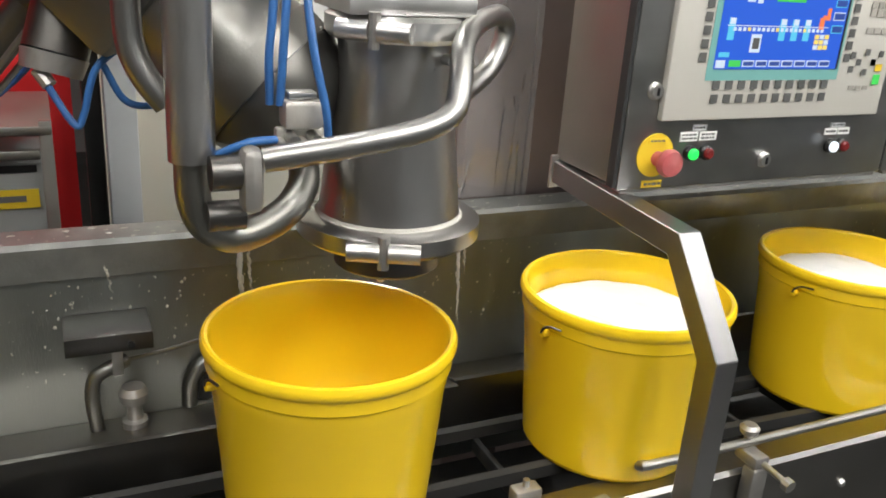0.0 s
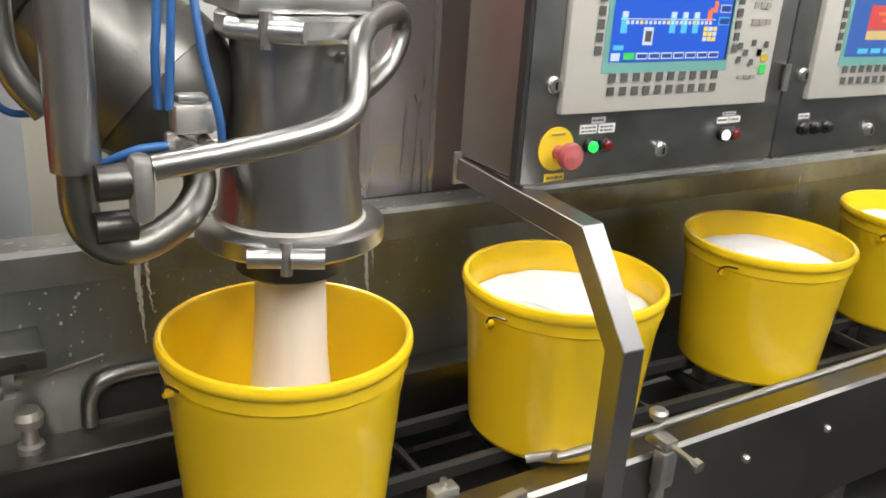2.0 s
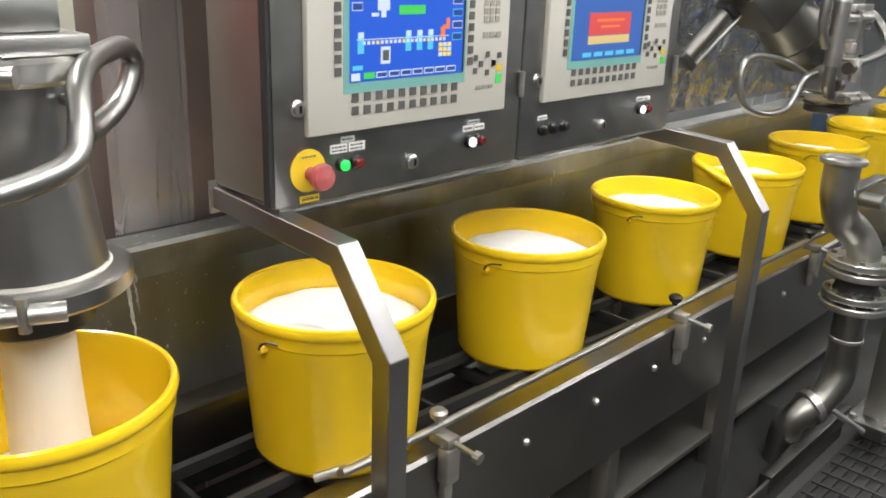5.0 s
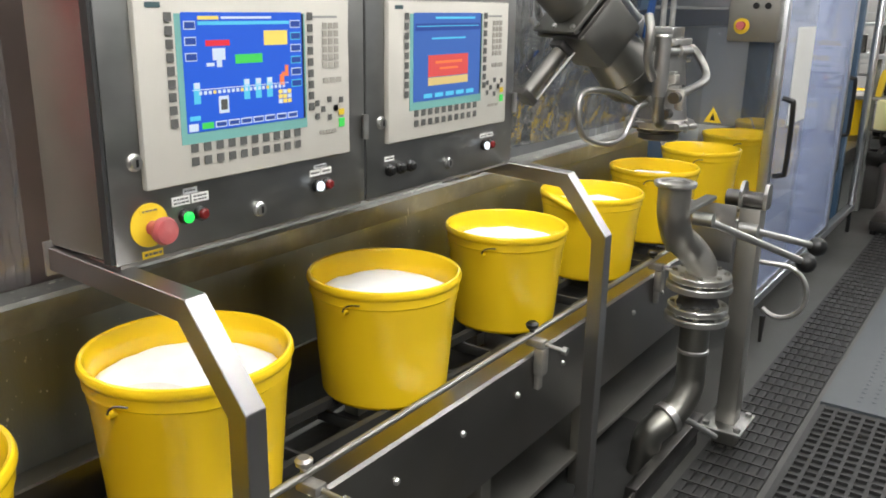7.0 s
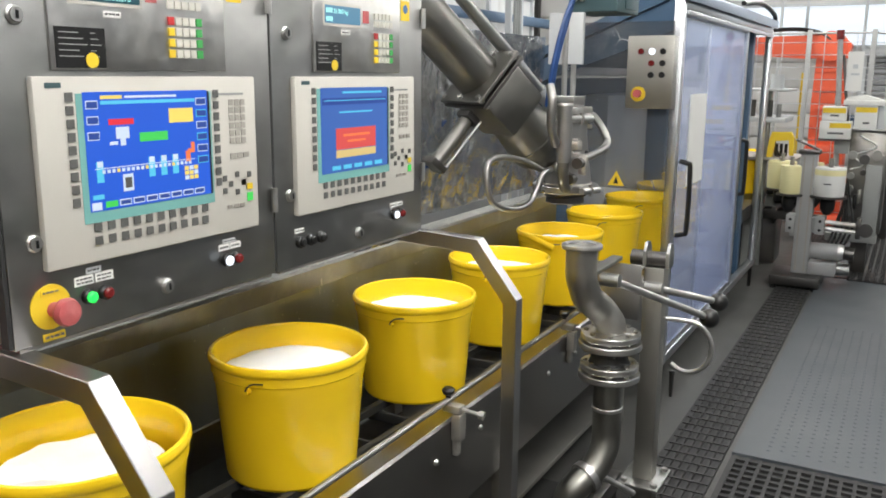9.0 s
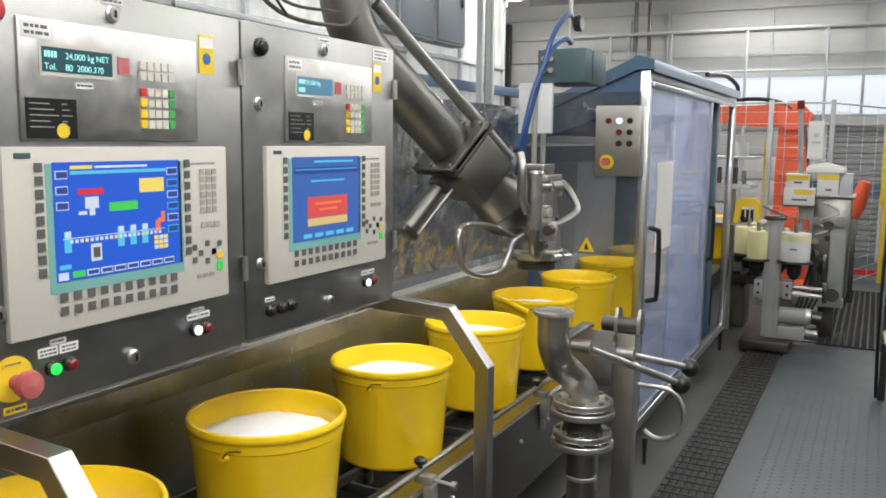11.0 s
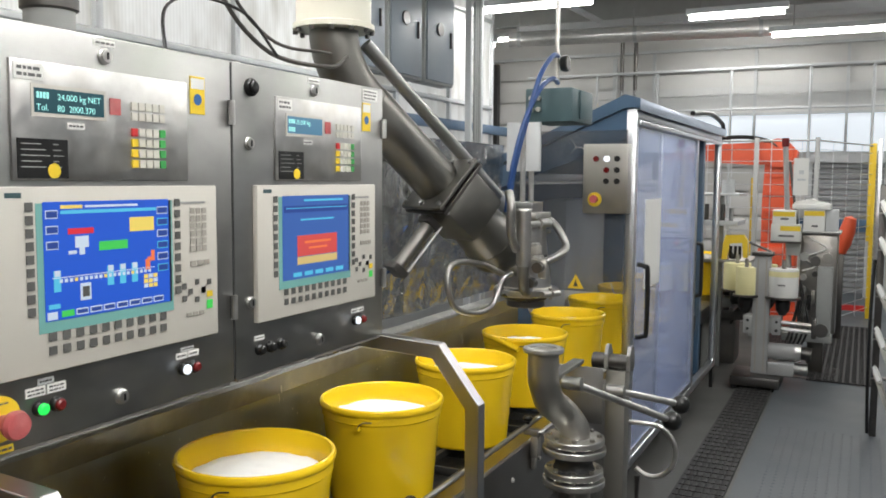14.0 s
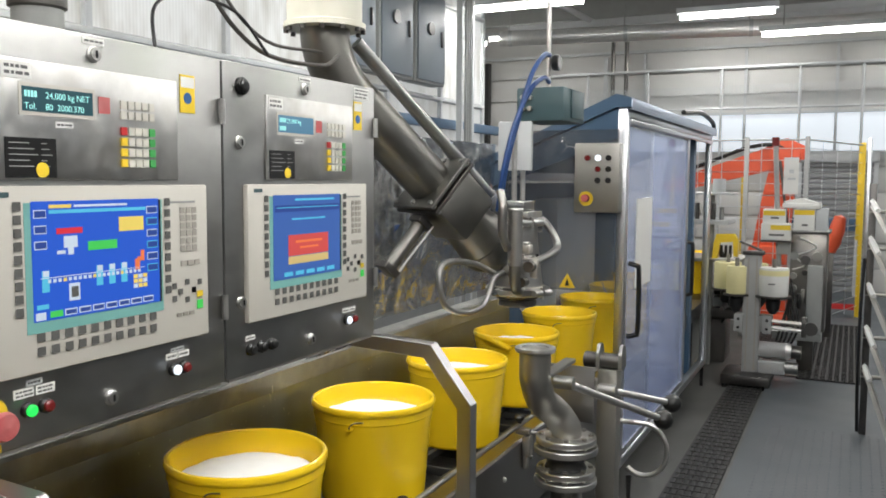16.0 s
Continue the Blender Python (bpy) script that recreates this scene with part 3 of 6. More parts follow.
mat_piece("floor_mat", 6.0, 8.8, -1.28, -0.82, 0.023)


def deck_studs():
    bm = bmesh.new()
    for i in range(42):
        for j in range(26):
            x, y = 2.50 + 0.05 * i + 0.025 * (j % 2), -0.76 - 0.05 * j
            bmesh.ops.create_cone(bm, cap_ends=True, segments=6, radius1=0.010, radius2=0.005, depth=0.002, matrix=Matrix.Translation((x, y, 0.0229)))
    tagged(part("deck_studs", bm, DECK, smooth=False), "raised anti-slip studs of the walkway", "studs", "", "stuff")


deck_studs()


# ---- the trough and conveyor ----
def trough():
    ob = thing("conveyor_trough", "stained stainless steel conveyor trough with a high back wall", "conveyor")
    bm = bmesh.new()
    box(bm, -2.6, 2.87, 0.365, 0.377, 0.42, 0.985, 0.002)
    part("back_wall", bm, STEEL_TROUGH, ob)
    bm = bmesh.new()
    extrude_poly(bm, [(0.352, 0.992), (0.36, 1.0), (0.43, 1.0), (0.43, 0.986), (0.363, 0.986), (0.3635, 0.935), (0.355, 0.935)], "x", -2.6, 2.87)
    part("top_rim", bm, STEEL_RIM, ob, "plaster-crusted folded top rim")
    for yg, xa, xb in ((0.205, -2.6, -0.45), (0.225, -0.449, 0.15), (0.30, 0.151, 2.87)):
        part("back_guide", made(extrude_poly, [(yg + 0.01, 0.70), (0.364, 0.655), (0.364, 0.648), (yg + 0.007, 0.692), (yg + 0.007, 0.60), (yg, 0.60), (yg, 0.70)], "x", xa, xb), STEEL_APRON, ob)
    bm = bmesh.new()
    extrude_poly(bm, [(-0.075, 0.640), (-0.138, 0.650), (-0.147, 0.644), (-0.147, 0.372), (-0.139, 0.372), (-0.139, 0.638), (-0.075, 0.630)], "x", -2.6, 2.87)
    part("front_apron", bm, STEEL_APRON, ob)
    for x in [-1.6 + 0.26 * i for i in range(17)]:
        part("bolt", made(lathe, [(0.0, 0.009), (0.006, 0.008), (0.009, 0.003), (0.009, 0.0)], 10, (0, 0, 0), Matrix.Translation((x, -0.147, 0.56)) @ pose(0, 0, 0, 90)), STEEL_BRIGHT, ob)
    boxpart("bed", (-2.6, 2.87, -0.13, 0.36, 0.38, 0.41), RUBBER, ob)
    x = -2.5
    while x < 2.8:
        boxpart("cross_bar", (x, x + 0.012, -0.074, 0.204, 0.545, 0.575), GRATE, ob, 0.002)
        x += 0.19
    for y in (0.0, 0.15):
        part("slide_rail", made(extrude_poly, [(-2.6, 0.62), (-0.2, 0.62), (1.1, 0.575), (2.87, 0.575), (2.87, 0.598), (1.1, 0.598), (-0.2, 0.643), (-2.6, 0.649)], "y", y - 0.009, y + 0.009), GRATE, ob)
    for x in (-1.4, 0.62, 1.25, 2.5):
        boxpart("leg", (x, x + 0.05, -0.12, -0.07, 0.0, 0.49), STEEL_DULL, ob, 0.003)
        boxpart("leg", (x, x + 0.05, 0.30, 0.35, 0.0, 0.49), STEEL_DULL, ob, 0.003)
    boxpart("lower_tray", (0.4, 2.6, -0.10, 0.3, 0.12, 0.14), STEEL_DULL, ob, 0.004)


trough()


def guide_rod():
    ob = thing("guide_rod", "round steel guide rod along the conveyor", "rail")
    part("rod", made(sweep, [(-0.29, -0.075, 0.668), (-0.25, -0.105, 0.683), (-0.2, -0.132, 0.697), (0.5, -0.132, 0.698), (2.8, -0.132, 0.698)], 0.0085, 12, 6), STEEL_DULL, ob)
    for x in (-0.04, 0.835, 1.70, 2.55):
        c = part("clamp", made(box, x - 0.016, x + 0.016, -0.175, -0.122, 0.668, 0.69, 0.004), STEEL_SPLASHED, ob, "crusted rod clamp")
        part("bracket", made(box, x - 0.018, x + 0.018, -0.178, -0.148, 0.59, 0.667, 0.006), STEEL_SPLASHED, c)
        part("bracket_foot", made(box, x - 0.01, x + 0.014, -0.165, -0.148, 0.545, 0.5895, 0.004), STEEL_SPLASHED, c)
        part("knob", made(lathe, [(0.0, 0.022), (0.012, 0.022), (0.018, 0.016), (0.016, 0.006), (0.008, 0.0), (0.006, -0.012)], 14, (x, -0.132, 0.712)), BLACK if x > 0.5 else STEEL_SPLASHED, c)
        part("screw", made(rod, (x + 0.003, -0.17, 0.678), (x + 0.006, -0.222, 0.672), 0.006, None, 10), STEEL_BRIGHT, c)
        part("screw_head", made(rod, (x + 0.006, -0.222, 0.672), (x + 0.007, -0.236, 0.670), 0.012, None, 10), STEEL_BRIGHT, c)


guide_rod()


def bucket_stop():
    ob = thing("bucket_stop", "crusted steel bucket stop on the conveyor's front edge", "stop")
    boxpart("stop_bar", (-0.78, -0.44, -0.150, -0.118, 0.652, 0.676), STEEL_APRON, ob, 0.003)
    part("stop_arm", made(box, -0.52, -0.36, -0.008, 0.008, 0.0, 0.020, 0.003, Matrix.Translation((0.0, -0.118, 0.664)) @ pose(0.0, 0.0, 0, 0, 0, 7)), STEEL_SPLASHED, ob)
    boxpart("catch", (-0.50, -0.452, -0.116, -0.088, 0.655, 0.688), STEEL_SPLASHED, ob, 0.004)
    part("pin", made(rod, (-0.475, -0.10, 0.60), (-0.475, -0.10, 0.70), 0.006, None, 8), STEEL_BRIGHT, ob)


bucket_stop()


def guard_rail(x):
    ob = thing("guard_rail", "bent square steel tube guard rail over the conveyor", "rail", "guard rails", (x, 0, 0))
    w = 0.020
    path = [(-0.266 + 0.0, 0.0), (-0.266, 0.968), (-0.157, 1.108), (0.18, 1.125)]
    bm = bmesh.new()
    rings = []
    for i, (y, z) in enumerate(path):
        a = Vector(path[max(i - 1, 0)])
        b = Vector(path[min(i + 1, 3)])
        if 0 < i < 3:
            d1, d2 = (Vector(path[i]) - a).normalized(), (b - Vector(path[i])).normalized()
            d = (d1 + d2).normalized()
            k = w / max(0.3, d.dot(d1))
        else:
            d, k = (b - a).normalized(), w
        nrm = Vector((d.y, -d.x)) * k
        rings.append([bm.verts.new((sx * w, y + sn * nrm.x, z + sn * nrm.y)) for sx, sn in ((-1, -1), (1, -1), (1, 1), (-1, 1))])
    for p, q in zip(rings, rings[1:]):
        for k in range(4):
            bm.faces.new((p[k], p[(k + 1) % 4], q[(k + 1) % 4], q[k]))
    bm.faces.new(rings[0][::-1])
    bm.faces.new(rings[-1])
    bmesh.ops.bevel(bm, geom=bm.edges[:], offset=0.0015, segments=1, affect="EDGES")
    part("tube", bm, STEEL_RAIL, ob, smooth=False)
    boxpart("foot_plate", (-0.025, 0.025, 0.181, 0.187, 1.095, 1.155), STEEL_SPLASHED, ob, 0.002)


guard_rail(-0.289)
guard_rail(0.942)


# ---- control cabinets ----
CW = 0.605


def lamp_button(parent, x, z, mat, r=0.0095, y=0.0):
    b = part("button_ring", made(lathe, [(r * 1.35, 0.0), (r * 1.35, 0.007), (r * 1.05, 0.010), (0, 0.010)], 18, (0, 0, 0), Matrix.Translation((x, y, z)) @ pose(0, 0, 0, 90)), BLACK, parent)
    part("button_lens", made(lathe, [(r, 0.0095), (r, 0.014), (r * 0.7, 0.0165), (0, 0.017)], 18, (0, 0, 0), Matrix.Translation((x, y, z)) @ pose(0, 0, 0, 90)), mat, b)


def door_lock(parent, x, z, y=0.0):
    b = part("door_lock", made(lathe, [(0.014, 0.0), (0.014, 0.003), (0.011, 0.005), (0.0105, 0.009), (0.0, 0.009)], 18, (0, 0, 0), Matrix.Translation((x, y, z)) @ pose(0, 0, 0, 90)), STEEL_BRIGHT, parent)
    boxpart("keyhole", (x - 0.002, x + 0.002, y - 0.0105, y - 0.0092, z - 0.006, z + 0.006), BLACK, b)


def bars_label(parent, x0, x1, z0, z1, y, lines, back=WHITE, ink=INK, name="label"):
    b = boxpart(name, (x0, x1, y - 0.0012, y, z0, z1), back, parent)
    h = (z1 - z0) / (lines * 2 + 1)
    rnd = random.Random(int(abs(x0 * 1000)) + int(z0 * 1000))
    for i in range(lines):
        za = z1 - h * (2 * i + 2)
        x = x0 + 0.1 * (x1 - x0)
        while x < x1 - 0.15 * (x1 - x0):
            w = (x1 - x0) * rnd.uniform(0.08, 0.25)
            boxpart("text_bar", (x, min(x + w, x1 - 0.06 * (x1 - x0)), y - 0.0016, y - 0.0012, za, za + h), ink, b)
            x += w + 0.05 * (x1 - x0)
    return b


def operator_panel(parent, x0, z0, y, second=False):
    """Beige operator panel with a colour screen; x0, z0: its lower corner."""
    ob = part("operator_panel", made(box, x0, x0 + 0.485, y - 0.014, y, z0, z0 + 0.296, 0.003), PANEL, parent, "beige operator panel with a lit colour screen")
    f = y - 0.014

    def flat(name, a, b, c, d, mat, lift, under=ob):
        return boxpart(name, (x0 + a, x0 + b, f - lift, f - lift + 0.0008, z0 + c, z0 + d), mat, under)
    flat("bezel", 0.072, 0.362, 0.064, 0.270, TEAL, 0.0010)
    scr = flat("screen", 0.084, 0.352, 0.082, 0.272, SCREEN_DIM if second else SCREEN_BLUE, 0.0020, ob)
    flat("bezel_edge", 0.3525, 0.357, 0.082, 0.270, BLACK, 0.0020)
    flat("badge", 0.02, 0.048, 0.279, 0.287, GREEN_GREY, 0.001)
    for i in range(10):
        for z in (0.050, 0.028):
            flat("key", 0.088 + 0.0265 * i, 0.103 + 0.0265 * i, z, z + 0.014, KEY, 0.0028)
    for i in range(9):
        for x in (0.052, 0.367):
            flat("key", x, x + 0.014, 0.094 + 0.0205 * i, 0.108 + 0.0205 * i, KEY, 0.0028)
    for i in range(3):
        for j in range(6):
            flat("key", 0.408 + 0.016 * i, 0.420 + 0.016 * i, 0.170 + 0.0145 * j, 0.181 + 0.0145 * j, KEY_MID, 0.0022)
    for i in range(3):
        flat("key", 0.408 + 0.018 * i, 0.423 + 0.018 * i, 0.142, 0.152, KEY_MID, 0.0022)
    for dx, dz in ((0, 0.017), (0.018, 0), (-0.018, 0), (0, -0.017), (-0.034, 0.012), (-0.034, -0.012), (0.034, 0.014), (0.018, 0.0)):
        flat("key", 0.418 + dx, 0.429 + dx, 0.088 + dz, 0.099 + dz, KEY, 0.0028)
    flat("key", 0.450, 0.466, 0.078, 0.090, YELLOW_DIM, 0.0028)
    flat("key", 0.450, 0.466, 0.055, 0.072, SCREEN_GREEN, 0.0028)
    for i in range(3):
        flat("key", 0.395 + 0.017 * i, 0.408 + 0.017 * i, 0.046, 0.053, KEY_MID, 0.0022)
    flat("name_strip", 0.38, 0.45, 0.262, 0.266, GREY_PAINT, 0.0010)

    def item(name, a, b, c, d, mat, lift=0.0030):
        boxpart(name, (x0 + 0.084 + 0.268 * a, x0 + 0.084 + 0.268 * b, f - lift, f - lift + 0.0006, z0 + 0.082 + 0.190 * c, z0 + 0.082 + 0.190 * d), mat, scr)
    if not second:
        item("title_bar", 0.12, 0.88, 0.895, 0.925, SCREEN_CYAN)
        item("title_text", 0.30, 0.72, 0.945, 0.965, SCREEN_LIGHT)
        item("title_mark", 0.12, 0.28, 0.94, 0.97, SCREEN_YELLOW)
        for j in range(6):
            item("menu_frame", 0.89, 0.985, 0.86 - 0.11 * j, 0.93 - 0.11 * j, SCREEN_CYAN if j % 2 else SCREEN_LIGHT, 0.0028)
            item("menu_field", 0.895, 0.98, 0.868 - 0.11 * j, 0.922 - 0.11 * j, SCREEN_DARK, 0.0034)
        for j in range(3):
            item("menu_frame", 0.015, 0.10, 0.86 - 0.13 * j, 0.93 - 0.13 * j, SCREEN_LIGHT, 0.0028)
            item("menu_field", 0.02, 0.095, 0.868 - 0.13 * j, 0.922 - 0.13 * j, SCREEN_DARK, 0.0034)
        for j in range(8):
            item("soft_key", 0.11 + 0.105 * j, 0.20 + 0.105 * j, 0.02, 0.075, SCREEN_GREEN if j == 0 else SCREEN_LIGHT, 0.0028)
            if j:
                item("soft_key_field", 0.117 + 0.105 * j, 0.193 + 0.105 * j, 0.03, 0.065, SCREEN_DARK, 0.0034)
        item("red_sign", 0.17, 0.36, 0.72, 0.77, SCREEN_RED)
        item("hopper", 0.22, 0.32, 0.60, 0.70, SCREEN_LIGHT)
        item("hopper_outlet", 0.25, 0.29, 0.54, 0.60, SCREEN_LIGHT)
        item("valve_mark", 0.17, 0.23, 0.55, 0.58, SCREEN_LIGHT)
        item("green_sign", 0.40, 0.63, 0.56, 0.64, SCREEN_GREEN)
        item("yellow_note", 0.65, 0.86, 0.71, 0.84, SCREEN_YELLOW)
        for i in range(20):
            item("line_cell", 0.10 + 0.037 * i, 0.122 + 0.037 * i, 0.315, 0.345, SCREEN_YELLOW if i % 6 == 3 else SCREEN_LIGHT)
        item("line", 0.05, 0.86, 0.355, 0.362, SCREEN_LIGHT)
        for a in (0.06, 0.46, 0.56, 0.66):
            item("station", a, a + 0.05, 0.24, 0.42, SCREEN_CYAN, 0.0028)
            item("station_top", a + 0.005, a + 0.045, 0.37, 0.42, SCREEN_LIGHT, 0.0036)
        item("tank", 0.25, 0.33, 0.14, 0.29, SCREEN_LIGHT, 0.0028)
        item("tank_core", 0.265, 0.315, 0.17, 0.26, KEY, 0.0036)
        item("robot_base", 0.78, 0.82, 0.34, 0.44, SCREEN_ORANGE)
        item("robot_arm", 0.80, 0.86, 0.42, 0.46, SCREEN_ORANGE, 0.0034)
        item("robot_head", 0.83, 0.86, 0.46, 0.52, SCREEN_ORANGE, 0.0034)
        for i in range(3):
            for j in range(3):
                item("pallet_cell", 0.76 + 0.042 * i, 0.795 + 0.042 * i, 0.17 + 0.045 * j, 0.207 + 0.045 * j, SCREEN_YELLOW if (i + j) % 3 else SCREEN_LIGHT, 0.0040)
        item("corner_key", 0.01, 0.08, 0.01, 0.075, SCREEN_LIGHT, 0.0028)
        item("yellow_tag", 0.02, 0.10, 0.10, 0.14, SCREEN_CYAN)
    else:
        item("title_bar", 0.30, 0.90, 0.93, 0.955, SCREEN_CYAN)
        item("shaded_band", 0.02, 0.98, 0.80, 0.88, SCREEN_DARK)
        item("band_line", 0.04, 0.96, 0.845, 0.855, SCREEN_CYAN, 0.0036)
        item("text_line", 0.25, 0.75, 0.70, 0.72, SCREEN_CYAN)
        item("message_box", 0.20, 0.80, 0.27, 0.52, SCREEN_PALE_RED)
        item("message_line", 0.30, 0.70, 0.42, 0.45, SCREEN_ORANGE, 0.0036)
        item("message_line", 0.36, 0.64, 0.35, 0.375, SCREEN_ORANGE, 0.0036)
        item("message_foot", 0.20, 0.80, 0.17, 0.262, SCREEN_PALE_YELLOW)
        for j in range(5):
            item("soft_key", 0.14 + 0.16 * j, 0.26 + 0.16 * j, 0.03, 0.08, SCREEN_CYAN)
    return ob



def weigher(parent, x0, z0, y, second=False):
    """Steel weighing terminal plate with display and keypad."""
    w, h = (0.375, 0.185) if not second else (0.352, 0.185)
    ob = part("weighing_terminal", made(box, x0, x0 + w, y - 0.006, y, z0, z0 + h, 0.002), STEEL_BRIGHT, parent, "bright steel weighing terminal with keypad")
    f = y - 0.006

    def flat(name, a, b, c, d, mat, lift=0.0012, under=ob):
        return boxpart(name, (x0 + a, x0 + b, f - lift, f, z0 + c, z0 + d), mat, under)
    flat("display_frame", 0.035, 0.180, 0.100, 0.150, PANEL)
    lcd = flat("display", 0.040, 0.175, 0.106, 0.144, LCD_BACK if not second else LCD_PALE, 0.002)
    for text, a, z in (("24,000 kg NET", 0.082, 0.1275), ("Tol.    80  2000.370", 0.043, 0.1095)) if not second else (("25.000 kg", 0.07, 0.1275),):
        c = bpy.data.curves.new("display_text", "FONT")
        c.body, c.size, c.extrude = text, 0.0142, 0.0002
        c.materials.append(LCD_TEXT)
        t = new("display_text", c)
        t.parent = lcd
        t.matrix_basis = pose(x0 + a, f - 0.0024, z0 + z, 90)
    for a in (0.044, 0.050, 0.056, 0.062):
        for z in (0.128,) if not second else (0.128, 0.110):
            boxpart("digit_bar", (x0 + a, x0 + a + 0.0042, f - 0.0026, f - 0.0021, z0 + z, z0 + z + 0.010), LCD_TEXT, lcd)
    flat("red_badge", 0.188, 0.212, 0.112, 0.140, RED_WORN)
    bars_label(ob, x0 + 0.10, x0 + 0.135, z0 + 0.083, z0 + 0.093, f, 1)
    bars_label(ob, x0 + 0.006, x0 + 0.058, z0 + 0.155, z0 + 0.180, f, 2)
    for i in range(5):
        for j in range(2):
            flat("key", 0.235 + 0.0165 * i, 0.247 + 0.0165 * i, 0.105 + 0.018 * j, 0.119 + 0.018 * j, KEY_LIGHT, 0.003)
    for i in range(5):
        for j in range(4):
            mat = RED if i == 0 and j == 3 else YELLOW_DIM if i == 0 else GREEN if i == 4 else KEY_LIGHT
            flat("key", 0.235 + 0.0165 * i, 0.248 + 0.0165 * i, 0.022 + 0.0185 * j, 0.036 + 0.0185 * j, mat, 0.003)
    plate = flat("rating_plate", 0.008, 0.100, 0.003, 0.065, BLACK, 0.0015)
    for j in range(5):
        boxpart("text_bar", (x0 + 0.014, x0 + 0.05 + 0.008 * (j % 3), f - 0.0019, f - 0.0015, z0 + 0.056 - 0.009 * j, z0 + 0.0575 - 0.009 * j), GREY_PAINT, plate)
        boxpart("text_bar", (x0 + 0.072, x0 + 0.082 + 0.005 * (j % 3), f - 0.0019, f - 0.0015, z0 + 0.056 - 0.009 * j, z0 + 0.0575 - 0.009 * j), GREY_PAINT, plate)
    part("seal", made(lathe, [(0.012, 0.0), (0.012, 0.0006), (0, 0.0006)], 20, (0, 0, 0), Matrix.Translation((x0 + 0.073, f - 0.0015, z0 + 0.015)) @ pose(0, 0, 0, 90)), YELLOW_DIM, plate)


def control_cabinet(x0, second):
    ob = thing("control_cabinet", "stainless steel control cabinet with a screen, keypad and buttons", "cabinet", "control cabinets")
    x1 = x0 + CW
    boxpart("body", (x0 + 0.004, x1 - 0.004, 0.022, 0.19, 1.146, 1.802), STEEL_DULL, ob, 0.004)
    boxpart("door", (x0, x1, 0.0, 0.018, 1.142, 1.805), STEEL, ob, 0.003, "brushed steel door")
    boxpart("under_edge", (x0 + 0.01, x1 - 0.01, 0.003, 0.185, 1.136, 1.1415), STEEL_SPLASHED, ob)
    operator_panel(ob, x0 + 0.058, 1.256, 0.0, second)
    weigher(ob, x0 + (0.10 if not second else 0.135), 1.562, 0.0, second)
    door_lock(ob, x0 + 0.303, 1.18)
    door_lock(ob, x0 + 0.047, 1.302)
    door_lock(ob, x0 + 0.048, 1.64)
    door_lock(ob, x0 + 0.285, 1.772)
    bars_label(ob, x0 + 0.262, x0 + 0.308, 1.788, 1.799, 0.0, 1)
    lx = x0 if not second else x0 + 0.012
    lab = boxpart("yellow_label", (lx + 0.488, lx + 0.528, -0.0012, 0.0, 1.69, 1.762), YELLOW_DIM, ob)
    boxpart("label_head", (lx + 0.490, lx + 0.526, -0.0018, -0.0012, 1.738, 1.758), WHITE, lab)
    part("label_mark", made(lathe, [(0.011, 0), (0.011, 0.0006), (0, 0.0006)], 16, (0, 0, 0), Matrix.Translation((lx + 0.508, -0.0012, 1.718)) @ pose(0, 0, 0, 90)), BLUE_HOSE, lab)
    for z in (1.30, 1.70):
        part("hinge", made(rod, (x1 - 0.004, -0.006, z - 0.025), (x1 - 0.004, -0.006, z + 0.025), 0.007, None, 10), STEEL_BRIGHT, ob)
    # Black strip put in for the shade of the gap between the cabinets.
    boxpart("gap_shade", (x0 - 0.0075, x0 - 0.0005, 0.002, 0.02, 1.146, 1.802), RUBBER, ob)
    if not second:
        e = part("emergency_stop_plate", made(lathe, [(0.036, 0), (0.036, 0.002), (0.02, 0.002), (0, 0.002)], 32, (0, 0, 0), Matrix.Translation((x0 + 0.066, 0, 1.198)) @ pose(0, 0, 0, 90)), YELLOW_DIM, ob, "yellow emergency stop plate")
        part("mushroom_knob", made(lathe, [(0.012, 0.002), (0.012, 0.022), (0.021, 0.026), (0.023, 0.034), (0.020, 0.042), (0.0, 0.045)], 26, (0, 0, 0), Matrix.Translation((x0 + 0.070, 0, 1.193)) @ pose(0, 0, 0, 90)), RED_WORN, e, "worn red mushroom knob")
        bars_label(e, x0 + 0.049, x0 + 0.083, 1.218, 1.226, -0.002, 1, YELLOW_DIM, name="plate_text")
        bars_label(ob, x0 + 0.048, x0 + 0.088, 1.144, 1.156, 0.0, 1, YELLOW_DIM)
        lamp_button(ob, x0 + 0.136, 1.199, LAMP_GREEN)
        lamp_button(ob, x0 + 0.168, 1.199, RED_DARK)
        bars_label(ob, x0 + 0.112, x0 + 0.148, 1.219, 1.234, 0.0, 2)
        bars_label(ob, x0 + 0.152, x0 + 0.188, 1.219, 1.234, 0.0, 2)
        bars_label(ob, x0 + 0.135, x0 + 0.165, 1.236, 1.246, 0.0, 1, GREY_LIGHT)
        lamp_button(ob, x0 + 0.456, 1.199, LAMP_WHITE)
        lamp_button(ob, x0 + 0.483, 1.199, RED_DARK)
        for a in (0.438, 0.470):
            bars_label(ob, x0 + a, x0 + a + 0.029, 1.219, 1.231, 0.0, 1)
        bars_label(ob, x0 + 0.45, x0 + 0.485, 1.233, 1.240, 0.0, 1, GREY_LIGHT)
        lamp_button(ob, x0 + 0.062, 1.752, RED, 0.016)
        bars_label(ob, x0 + 0.02, x0 + 0.06, 1.78, 1.79, 0.0, 1, YELLOW_DIM)
    else:
        for i in range(3):
            lamp_button(ob, x0 + 0.075 + 0.037 * i, 1.196, BLACK, 0.010)
